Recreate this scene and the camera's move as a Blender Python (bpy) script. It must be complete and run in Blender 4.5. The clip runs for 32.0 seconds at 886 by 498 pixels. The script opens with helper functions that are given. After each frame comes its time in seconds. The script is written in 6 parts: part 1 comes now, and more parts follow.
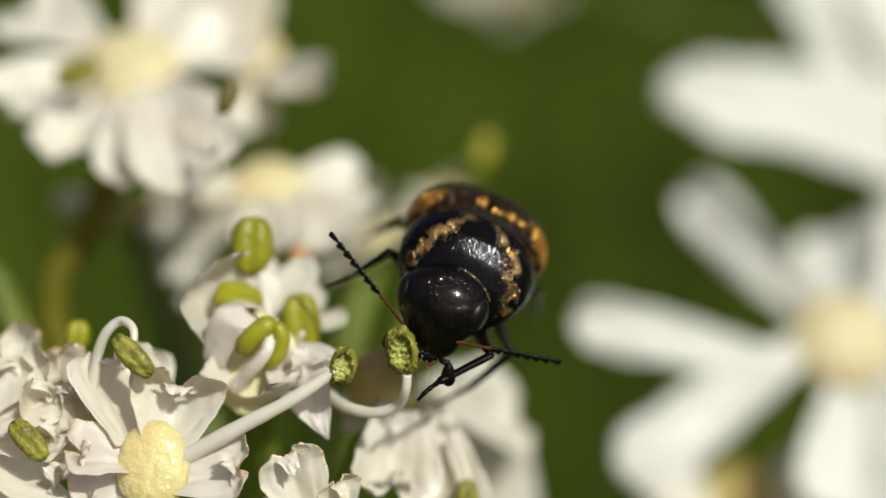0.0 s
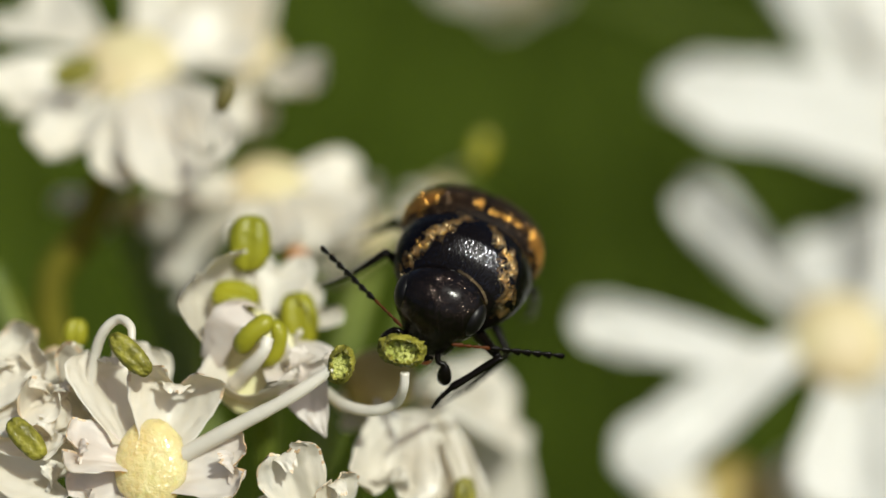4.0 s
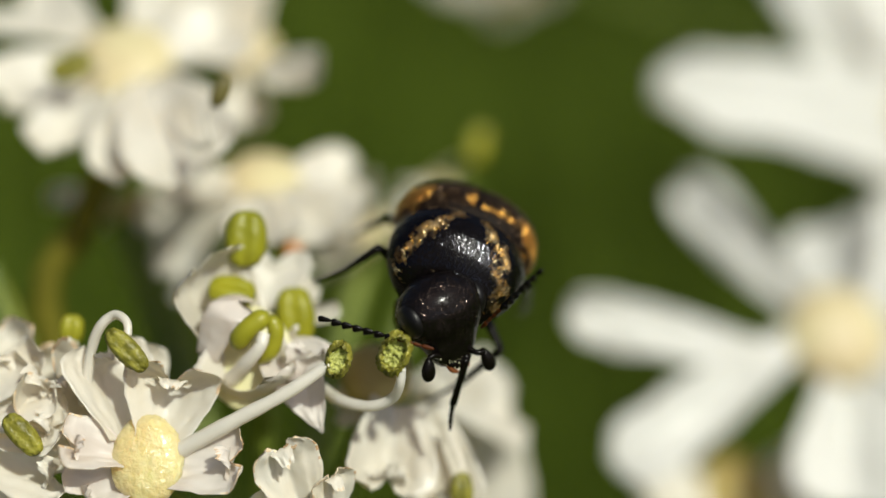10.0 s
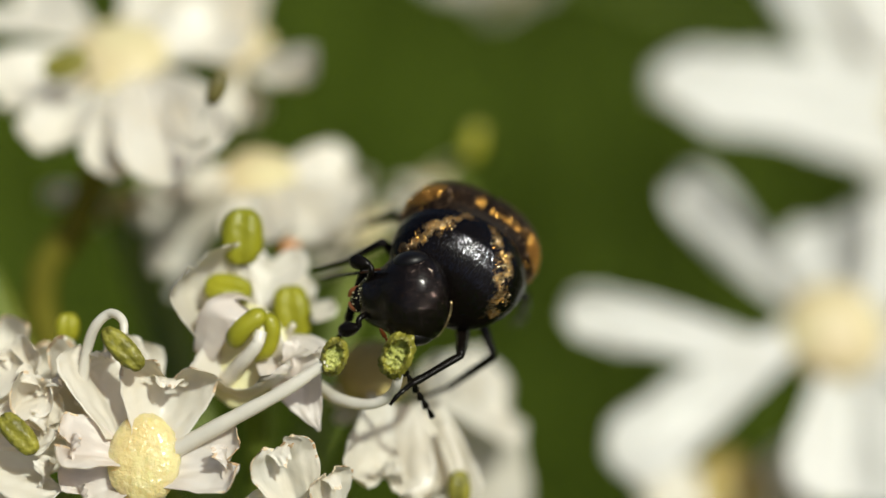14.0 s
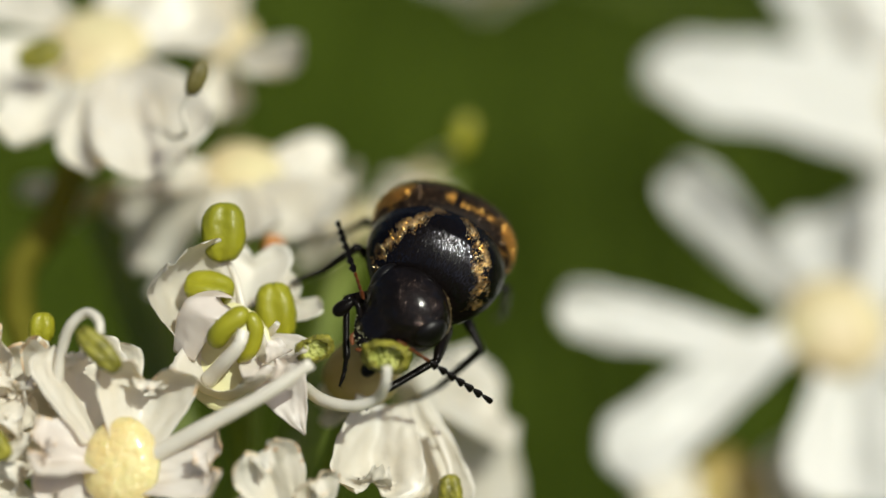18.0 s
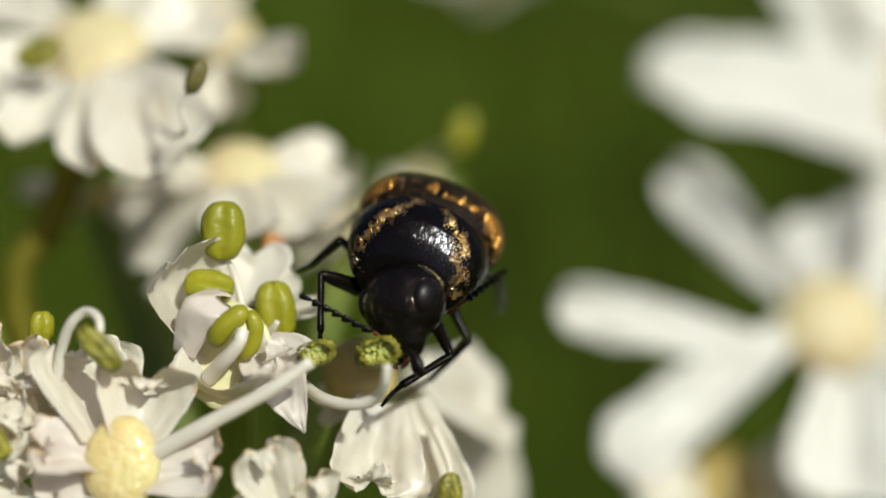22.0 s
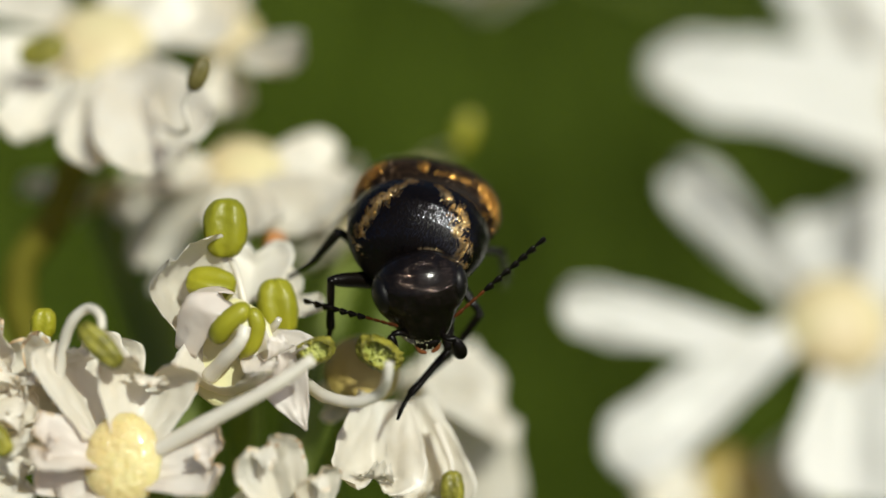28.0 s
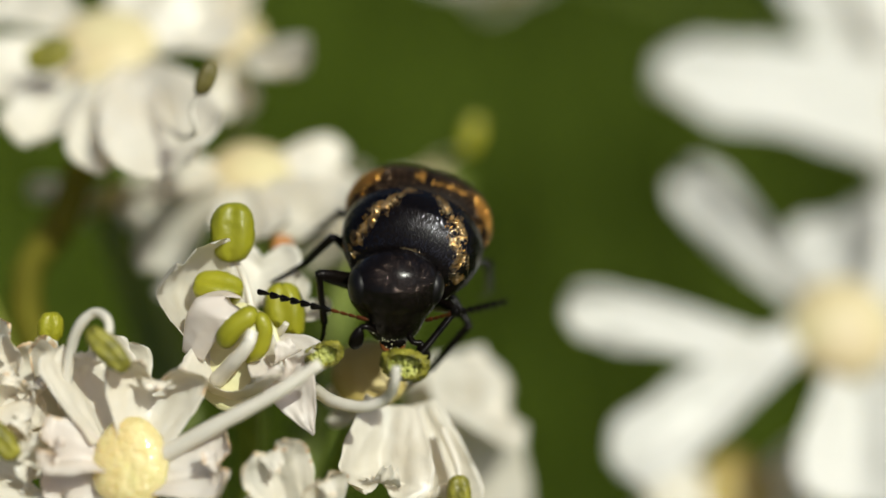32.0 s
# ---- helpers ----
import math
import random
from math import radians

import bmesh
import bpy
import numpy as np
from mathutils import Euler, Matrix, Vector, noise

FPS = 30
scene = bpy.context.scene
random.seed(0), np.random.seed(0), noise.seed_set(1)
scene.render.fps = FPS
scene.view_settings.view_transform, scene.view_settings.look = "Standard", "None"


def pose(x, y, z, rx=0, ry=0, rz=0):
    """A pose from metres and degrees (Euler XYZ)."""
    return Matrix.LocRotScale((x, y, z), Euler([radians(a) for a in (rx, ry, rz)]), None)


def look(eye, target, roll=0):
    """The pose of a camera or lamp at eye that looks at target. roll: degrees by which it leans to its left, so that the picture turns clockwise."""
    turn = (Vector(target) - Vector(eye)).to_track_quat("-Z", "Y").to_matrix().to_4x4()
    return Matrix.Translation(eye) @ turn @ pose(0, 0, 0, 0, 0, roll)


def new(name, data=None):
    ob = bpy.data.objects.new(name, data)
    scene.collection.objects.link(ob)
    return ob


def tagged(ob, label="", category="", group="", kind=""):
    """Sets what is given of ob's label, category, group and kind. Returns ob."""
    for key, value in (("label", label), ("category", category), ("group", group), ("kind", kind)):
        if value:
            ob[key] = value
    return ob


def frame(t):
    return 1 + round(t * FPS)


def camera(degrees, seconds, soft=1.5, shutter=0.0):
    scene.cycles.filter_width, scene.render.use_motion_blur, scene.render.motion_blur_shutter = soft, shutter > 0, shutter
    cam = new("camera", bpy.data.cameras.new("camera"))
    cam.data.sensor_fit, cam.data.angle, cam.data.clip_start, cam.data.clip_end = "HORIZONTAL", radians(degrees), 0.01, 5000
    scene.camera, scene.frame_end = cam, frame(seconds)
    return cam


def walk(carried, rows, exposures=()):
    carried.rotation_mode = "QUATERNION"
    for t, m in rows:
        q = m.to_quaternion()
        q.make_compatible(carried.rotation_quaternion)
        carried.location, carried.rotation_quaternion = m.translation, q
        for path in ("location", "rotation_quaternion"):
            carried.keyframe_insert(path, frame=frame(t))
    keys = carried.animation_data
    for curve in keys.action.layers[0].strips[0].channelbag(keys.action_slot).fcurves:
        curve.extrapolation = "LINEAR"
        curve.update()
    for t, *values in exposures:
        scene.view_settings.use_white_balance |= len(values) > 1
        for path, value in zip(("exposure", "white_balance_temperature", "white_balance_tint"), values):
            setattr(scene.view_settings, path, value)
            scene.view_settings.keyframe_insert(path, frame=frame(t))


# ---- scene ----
cam = camera(31.286, 32.0)
cam.data.dof.use_dof = True
cam.data.dof.focus_distance = 0.02795
cam.data.dof.aperture_fstop = 30.0

# A close view of a tumbling flower beetle, about 6 mm long, on a hogweed umbel.
PATH = [
    (0, look((0.000005, -0.024216, 0.014090), (-0.000082, 0.000032, 0.000088))),
    (0.5, look((0.000011, -0.024233, 0.014061), (-0.000075, 0.000030, 0.000087))),
    (1, look((0.000017, -0.024238, 0.014060), (-0.000063, 0.000025, 0.000085))),
    (1.5, look((0.000031, -0.024242, 0.014071), (-0.000064, 0.000014, 0.000083))),
    (2, look((0.000013, -0.024251, 0.014079), (-0.000048, 0.000002, 0.000086))),
    (2.5, look((0.000003, -0.024266, 0.014066), (-0.000041, -0.000003, 0.000091))),
    (3, look((0.000009, -0.024252, 0.014074), (-0.000036, -0.000003, 0.000073))),
    (3.5, look((0.000012, -0.024253, 0.014047), (-0.000040, 0.000009, 0.000070))),
    (5.5, look((-0.000004, -0.024265, 0.014036), (-0.000042, -0.000002, 0.000060))),
    (6, look((-0.000011, -0.024252, 0.014054), (-0.000028, -0.000004, 0.000053))),
    (6.5, look((-0.000004, -0.024254, 0.014042), (-0.000010, -0.000002, 0.000048))),
    (7, look((0.000028, -0.024245, 0.014055), (-0.000014, -0.000009, 0.000034))),
    (7.5, look((0.000005, -0.024263, 0.014044), (0.000008, -0.000023, 0.000029))),
    (8, look((0.000024, -0.024280, 0.014034), (0.000009, -0.000030, 0.000036))),
    (8.5, look((0.000026, -0.024275, 0.014030), (-0.000011, -0.000022, 0.000038))),
    (9, look((0.000010, -0.024272, 0.014014), (0.000010, -0.000024, 0.000014))),
    (9.5, look((0.000037, -0.024266, 0.014004), (-0.000008, -0.000015, 0.000008))),
    (10, look((0.000001, -0.024230, 0.014020), (0.000021, -0.000009, -0.000027))),
    (10.5, look((-0.000006, -0.024219, 0.013995), (-0.000007, 0.000026, -0.000011))),
    (11, look((-0.000006, -0.024173, 0.014062), (-0.000014, 0.000028, -0.000021))),
    (11.5, look((0.000022, -0.024183, 0.014017), (-0.000004, 0.000048, -0.000014))),
    (12, look((-0.000054, -0.024149, 0.014025), (0.000042, 0.000043, -0.000073))),
    (12.5, look((-0.000047, -0.024163, 0.013995), (0.000047, 0.000048, -0.000071))),
    (13, look((-0.000023, -0.024173, 0.014009), (0.000061, 0.000031, -0.000068))),
    (13.5, look((-0.000034, -0.024155, 0.014031), (0.000082, 0.000022, -0.000093))),
    (14, look((-0.000044, -0.024142, 0.014006), (0.000073, 0.000042, -0.000106))),
    (14.5, look((-0.000064, -0.024131, 0.013996), (0.000093, 0.000053, -0.000116))),
    (16.5, look((-0.000054, -0.023161, 0.013479), (0.000245, 0.000965, -0.000734))),
    (17, look((-0.000087, -0.023157, 0.013459), (0.000258, 0.000973, -0.000747))),
    (17.5, look((-0.000066, -0.023162, 0.013432), (0.000255, 0.000980, -0.000753))),
    (18, look((-0.000057, -0.023163, 0.013427), (0.000260, 0.000981, -0.000755))),
    (18.5, look((-0.000068, -0.023142, 0.013443), (0.000248, 0.000989, -0.000762))),
    (19, look((-0.000087, -0.023134, 0.013448), (0.000248, 0.000996, -0.000758))),
    (19.5, look((-0.000068, -0.023149, 0.013460), (0.000257, 0.000980, -0.000747))),
    (20, look((-0.000070, -0.023163, 0.013481), (0.000284, 0.000949, -0.000756))),
    (20.5, look((-0.000068, -0.023183, 0.013464), (0.000286, 0.000939, -0.000754))),
    (21, look((-0.000053, -0.023183, 0.013464), (0.000279, 0.000938, -0.000757))),
    (21.5, look((-0.000074, -0.023173, 0.013456), (0.000280, 0.000948, -0.000765))),
    (22, look((-0.000092, -0.023163, 0.013436), (0.000265, 0.000963, -0.000777))),
    (22.5, look((-0.000094, -0.023155, 0.013429), (0.000263, 0.000972, -0.000782))),
    (23, look((-0.000106, -0.023152, 0.013435), (0.000252, 0.000971, -0.000783))),
    (23.5, look((-0.000062, -0.023146, 0.013427), (0.000232, 0.000981, -0.000783))),
    (24, look((-0.000082, -0.023146, 0.013391), (0.000218, 0.000998, -0.000790))),
    (24.5, look((-0.000078, -0.023149, 0.013393), (0.000219, 0.000995, -0.000788))),
    (25, look((-0.000049, -0.023164, 0.013418), (0.000212, 0.000974, -0.000776))),
    (25.5, look((-0.000032, -0.023181, 0.013418), (0.000218, 0.000960, -0.000769))),
    (27.5, look((-0.000034, -0.023173, 0.013357), (0.000231, 0.000970, -0.000827))),
    (28, look((-0.000048, -0.023173, 0.013351), (0.000225, 0.000970, -0.000831))),
    (28.5, look((-0.000067, -0.023166, 0.013360), (0.000221, 0.000978, -0.000821))),
    (29, look((-0.000061, -0.023140, 0.013394), (0.000200, 0.000990, -0.000813))),
    (29.5, look((-0.000092, -0.023127, 0.013401), (0.000190, 0.000996, -0.000817))),
    (30, look((-0.000106, -0.023129, 0.013400), (0.000190, 0.000997, -0.000813))),
    (30.5, look((-0.000081, -0.023134, 0.013404), (0.000163, 0.000991, -0.000810))),
    (31, look((-0.000097, -0.023150, 0.013378), (0.000159, 0.001008, -0.000780))),
    (31.5, look((-0.000121, -0.023132, 0.013411), (0.000131, 0.000994, -0.000802))),
    (32, look((-0.000117, -0.023149, 0.013394), (0.000098, 0.001010, -0.000760))),
]
walk(cam, PATH)

# ---- world and sun ----
SUN_DIR = Vector((0.40, -0.43, 0.81)).normalized()
world = bpy.data.worlds.new("sky")
scene.world = world
world.use_nodes = True
wn = world.node_tree.nodes
wn.clear()
w_out = wn.new("ShaderNodeOutputWorld")
w_bg = wn.new("ShaderNodeBackground")
w_sky = wn.new("ShaderNodeTexSky")
w_sky.sky_type = "NISHITA"
w_sky.sun_disc = False
w_sky.air_density, w_sky.dust_density = 0.7, 4.0
w_sky.sun_elevation = math.asin(SUN_DIR.z)
w_sky.sun_rotation = math.atan2(SUN_DIR.x, SUN_DIR.y)
w_bg.inputs[1].default_value = 0.090
world.node_tree.links.new(w_sky.outputs[0], w_bg.inputs[0])
world.node_tree.links.new(w_bg.outputs[0], w_out.inputs[0])

sun = new("sun", bpy.data.lights.new("sun", "SUN"))
sun.data.energy = 4.4
sun.data.angle = radians(0.6)
sun.data.color = (0.98, 1.0, 0.87)
sun.matrix_world = look(SUN_DIR * 2, (0, 0, 0))
scene.view_settings.exposure = -0.32

# ---- the umbel's own axes: millimetres right, up and away, leaning back 30 degrees ----
MM = 0.001
C30, S30 = math.cos(radians(30)), 0.5
RIGHT, UP, AWAY = Vector((1, 0, 0)), Vector((0, S30, C30)), Vector((0, C30, -S30))


def at(u, v, w):
    if w > 2:
        deep = 2 + 0.78 * (w - 2) / (1 + 0.005 * (w - 2))
        u, v, w = u * (28 + deep) / (28 + w), v * (28 + deep) / (28 + w), deep
    return (RIGHT * u + UP * v + AWAY * w) * MM


def mm(x, y, z, rx=0, ry=0, rz=0):
    return pose(x * MM, y * MM, z * MM, rx, ry, rz)


# ---- materials ----
def material(name, base, rough=0.5, metal=0.0, noise_scale=3000, vary=0.15, tint=None, bump=0.2, bump_scale=6000,
             translucent=0.0, coat=0.0, sheen=0.0, large=600, specular=0.5, random_vary=0.0, bump_distance=0.00003, soft=0.0, ior=1.5):
    m = bpy.data.materials.new(name)
    m.use_nodes = True
    n, l = m.node_tree.nodes, m.node_tree.links
    n.clear()
    out = n.new("ShaderNodeOutputMaterial")
    b = n.new("ShaderNodeBsdfPrincipled")
    tc = n.new("ShaderNodeTexCoord")
    fine = n.new("ShaderNodeTexNoise")
    fine.inputs["Scale"].default_value = noise_scale
    fine.inputs["Detail"].default_value = 4
    big = n.new("ShaderNodeTexNoise")
    big.inputs["Scale"].default_value = large
    big.inputs["Detail"].default_value = 3
    l.new(tc.outputs["Object"], fine.inputs["Vector"])
    l.new(tc.outputs["Object"], big.inputs["Vector"])
    tint = tint or tuple(c * 0.6 for c in base)
    ramp = n.new("ShaderNodeValToRGB")
    ramp.color_ramp.elements[0].position, ramp.color_ramp.elements[1].position = 0.35, 0.65
    ramp.color_ramp.elements[0].color = (*tint, 1)
    ramp.color_ramp.elements[1].color = (*base, 1)
    l.new(big.outputs["Fac"], ramp.inputs["Fac"])
    hsv = n.new("ShaderNodeHueSaturation")
    mp = n.new("ShaderNodeMapRange")
    mp.inputs["To Min"].default_value, mp.inputs["To Max"].default_value = 1 - vary, 1 + vary
    l.new(fine.outputs["Fac"], mp.inputs["Value"])
    l.new(ramp.outputs["Color"], hsv.inputs["Color"])
    value = mp.outputs["Result"]
    if random_vary:
        info = n.new("ShaderNodeObjectInfo")
        mr = n.new("ShaderNodeMapRange")
        mr.inputs["To Min"].default_value, mr.inputs["To Max"].default_value = 1 - random_vary, 1 + random_vary
        l.new(info.outputs["Random"], mr.inputs["Value"])
        mul = n.new("ShaderNodeMath")
        mul.operation = "MULTIPLY"
        l.new(value, mul.inputs[0])
        l.new(mr.outputs["Result"], mul.inputs[1])
        value = mul.outputs["Value"]
    l.new(value, hsv.inputs["Value"])
    l.new(hsv.outputs["Color"], b.inputs["Base Color"])
    b.inputs["Roughness"].default_value = rough
    b.inputs["Metallic"].default_value = metal
    b.inputs["Coat Weight"].default_value = coat
    b.inputs["Coat Roughness"].default_value = 0.12
    b.inputs["Sheen Weight"].default_value = sheen
    b.inputs["Specular IOR Level"].default_value = specular
    b.inputs["IOR"].default_value = ior
    if soft:
        b.inputs["Subsurface Weight"].default_value = soft
        b.inputs["Subsurface Radius"].default_value = (1.0, 0.85, 0.65)
        b.inputs["Subsurface Scale"].default_value = 0.0004
    if bump:
        tex = n.new("ShaderNodeTexNoise")
        tex.inputs["Scale"].default_value = bump_scale
        tex.inputs["Detail"].default_value = 3
        l.new(tc.outputs["Object"], tex.inputs["Vector"])
        bp = n.new("ShaderNodeBump")
        bp.inputs["Strength"].default_value = bump
        bp.inputs["Distance"].default_value = bump_distance
        l.new(tex.outputs["Fac"], bp.inputs["Height"])
        l.new(bp.outputs["Normal"], b.inputs["Normal"])
    if translucent:
        tr = n.new("ShaderNodeBsdfTranslucent")
        through_tint = n.new("ShaderNodeMix")
        through_tint.data_type, through_tint.blend_type = "RGBA", "MULTIPLY"
        through_tint.inputs["Factor"].default_value = 1.0
        through_tint.inputs["B"].default_value = (1.0, 0.90, 0.73, 1)
        l.new(hsv.outputs["Color"], through_tint.inputs["A"])
        l.new(through_tint.outputs["Result"], tr.inputs["Color"])
        mix = n.new("ShaderNodeMixShader")
        mix.inputs["Fac"].default_value = translucent
        l.new(b.outputs[0], mix.inputs[1])
        l.new(tr.outputs[0], mix.inputs[2])
        l.new(mix.outputs[0], out.inputs["Surface"])
    else:
        l.new(b.outputs[0], out.inputs["Surface"])
    return m


PETAL = material("white_petal", (0.915, 0.905, 0.85), 0.34, tint=(0.86, 0.83, 0.74), noise_scale=2500, vary=0.06, bump=0.55,
                 bump_scale=4500, translucent=0.42, large=900, random_vary=0.03, bump_distance=0.00004)
PETAL_OUTER = material("outer_petal", (0.90, 0.91, 0.90), 0.36, tint=(0.85, 0.86, 0.84), noise_scale=2500, vary=0.05, bump=0.4,
                       bump_scale=4500, translucent=0.40, large=700, random_vary=0.03, bump_distance=0.00004)
PETAL_PINK = material("pinkish_petal", (0.90, 0.875, 0.845), 0.36, tint=(0.83, 0.77, 0.72), noise_scale=2500, vary=0.07, bump=0.4,
                      bump_scale=5000, translucent=0.42, large=1100, bump_distance=0.00004)
ORANGE = material("orange_withered", (0.62, 0.27, 0.07), 0.5, tint=(0.45, 0.16, 0.04), vary=0.2, large=3000, bump=0.5, translucent=0.2)
WITHERED = material("withered_edge", (0.78, 0.68, 0.50), 0.45, tint=(0.60, 0.38, 0.20), vary=0.2, large=3000, bump=0.5)
NECTARY = material("nectary_disc", (0.90, 0.79, 0.40), 0.16, tint=(0.88, 0.71, 0.34), vary=0.06, bump=0.8, bump_scale=7000,
                   translucent=0.2, soft=0.8, coat=1.0, large=1600, bump_distance=0.00012)
# dull yellow-brown cushions; under the beetle this colour stands in for shade
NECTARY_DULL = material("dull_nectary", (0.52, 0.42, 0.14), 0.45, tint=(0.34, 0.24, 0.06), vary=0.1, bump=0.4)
NECTARY_PALE = material("pale_nectary", (0.82, 0.80, 0.50), 0.4, tint=(0.78, 0.74, 0.40), vary=0.08, bump=0.4, translucent=0.2)
NECTARY_BUFF = material("buff_nectary", (0.74, 0.66, 0.38), 0.4, tint=(0.66, 0.52, 0.30), vary=0.12, bump=0.5, translucent=0.15)
FILAMENT = material("filament", (0.91, 0.89, 0.82), 0.34, tint=(0.87, 0.84, 0.75), vary=0.06, bump=0.35, bump_scale=7000, translucent=0.35, coat=0.15)
ANTHER = material("yellow_green_anther", (0.42, 0.40, 0.025), 0.38, tint=(0.29, 0.29, 0.015), vary=0.15, bump=0.4, bump_scale=9000,
                  translucent=0.25)
ANTHER_DARK = material("olive_anther", (0.38, 0.35, 0.05), 0.38, tint=(0.15, 0.14, 0.015), vary=0.35, bump=1.0, bump_scale=12000, large=5000, translucent=0.15)
ANTHER_BROWN = material("brown_olive_anther", (0.13, 0.11, 0.02), 0.5, tint=(0.06, 0.045, 0.01), vary=0.3, bump=0.6)
POLLEN = material("pollen_crust", (0.46, 0.47, 0.13), 0.45, tint=(0.24, 0.27, 0.04), vary=0.3, bump=0.8, bump_scale=20000)
POLLEN_GRAIN = material("pollen_grain", (0.75, 0.70, 0.42), 0.6, vary=0.2, bump=0)
CHITIN = material("black_chitin", (0.0045, 0.0032, 0.0024), 0.26, ior=1.26, tint=(0.004, 0.003, 0.002), vary=0.3, bump=0.5, bump_scale=50000,
                  large=2000, bump_distance=0.00001)
CHITIN_GLOSS = material("glossy_chitin", (0.0045, 0.0034, 0.003), 0.18, ior=1.44, tint=(0.0035, 0.0022, 0.0018), vary=0.3, bump=0.25,
                        bump_scale=60000, bump_distance=0.000004)
SHELL = material("pronotum_chitin", (0.005, 0.0035, 0.003), 0.22, ior=1.20, tint=(0.004, 0.0028, 0.0022), vary=0.3, bump=0.8,
                 bump_scale=40000, large=2000, bump_distance=0.000010)
EYE = material("compound_eye", (0.005, 0.004, 0.004), 0.40, ior=1.36, tint=(0.003, 0.0025, 0.0025), vary=0.2, bump=0.3, bump_scale=90000,
               bump_distance=0.000004)
CHITIN_BROWN = material("brown_chitin", (0.085, 0.024, 0.004), 0.45, specular=0.15, tint=(0.07, 0.018, 0.005), vary=0.3, bump=0.4, large=3000)
MOUTH_AMBER = material("amber_mouthpart", (0.17, 0.055, 0.015), 0.4, tint=(0.18, 0.05, 0.012), vary=0.3, large=3000)
CHITIN_DUN = material("brownish_black_chitin", (0.011, 0.006, 0.003), 0.50, ior=1.18, tint=(0.008, 0.004, 0.002), vary=0.4, bump=0.9, bump_scale=24000,
                      large=1500, bump_distance=0.000015)
HAIR_GOLD = material("golden_hair", (0.78, 0.42, 0.09), 0.28, metal=0.9, tint=(0.50, 0.24, 0.05), vary=0.35, bump=0, large=2500)
HAIR_PALE = material("pale_hair", (0.70, 0.57, 0.34), 0.28, metal=0.9, tint=(0.44, 0.31, 0.15), vary=0.35, bump=0, large=2500)
HAIR_BLACK = material("black_hair", (0.068, 0.071, 0.085), 0.16, metal=1.0, tint=(0.03, 0.028, 0.028), vary=0.3, bump=0)
HAIR_BRONZE = material("head_hair", (0.068, 0.050, 0.042), 0.11, metal=0.9, tint=(0.03, 0.021, 0.017), vary=0.4, bump=0, large=4000)
HAIR_BROWN = material("bronze_hair", (0.13, 0.07, 0.03), 0.36, metal=0.6, tint=(0.06, 0.035, 0.018), vary=0.4, bump=0, large=2500)
STALK = material("green_stalk", (0.22, 0.27, 0.04), 0.5, tint=(0.10, 0.14, 0.02), vary=0.2, bump=0.4, bump_scale=3000, large=300)
OLIVE_STALK = material("olive_stalk", (0.17, 0.155, 0.016), 0.7, specular=0.1, tint=(0.11, 0.10, 0.010), vary=0.2, bump=0.3, bump_scale=3000, large=300)
BRACT = material("pale_green_bract", (0.38, 0.40, 0.06), 0.5, tint=(0.24, 0.27, 0.03), vary=0.15, bump=0.3, bump_scale=3000, large=400, translucent=0.3)
GRASS = material("grass_blades", (0.100, 0.147, 0.011), 0.7, tint=(0.065, 0.094, 0.007), specular=0.15, noise_scale=40, vary=0.2, bump=0, large=3,
                 translucent=0.15)
SOIL = material("mossy_ground", (0.066, 0.103, 0.010), 0.95, tint=(0.038, 0.060, 0.005), specular=0.1, noise_scale=25, vary=0.3, bump=0.4,
                bump_scale=60, large=1.3, bump_distance=0.02)


# ---- mesh helpers ----
def mesh_object(name, verts, faces, mats, parent=None, label="", smooth=True, slots=None):
    me = bpy.data.meshes.new(name)
    base = parent_base(parent)
    me.from_pydata([tuple(Vector(v) - base) for v in verts], [], faces)
    for m in (mats if isinstance(mats, (list, tuple)) else [mats]):
        me.materials.append(m)
    if smooth:
        me.polygons.foreach_set("use_smooth", [True] * len(faces))
    if slots:
        me.polygons.foreach_set("material_index", slots)
    me.update()
    ob = new(name, me)
    if parent:
        ob.parent = parent
    if label:
        ob["label"] = label
    return ob


def parent_base(parent):
    """Where the thing's origin lies: meshes are given in the place's axes."""
    base = Vector((0, 0, 0))
    while parent:
        base = base + parent.location
        parent = parent.parent
    return base


def thing(name, where, label, category, group="", kind=""):
    ob = new(name)
    ob.location = where
    ob.empty_display_size = 0.0005
    return tagged(ob, label, category, group, kind)


def smooth_line(points, steps):
    """A Catmull-Rom line through the points."""
    p = [Vector(q) for q in points]
    p = [p[0] * 2 - p[1]] + p + [p[-1] * 2 - p[-2]]
    out = []
    for i in range(1, len(p) - 2):
        a, b, c, d = p[i - 1:i + 3]
        for k in range(steps):
            t = k / steps
            out.append(0.5 * (2 * b + (c - a) * t + (2 * a - 5 * b + 4 * c - d) * t * t + (3 * b - a - 3 * c + d) * t ** 3))
    out.append(p[-2])
    return out


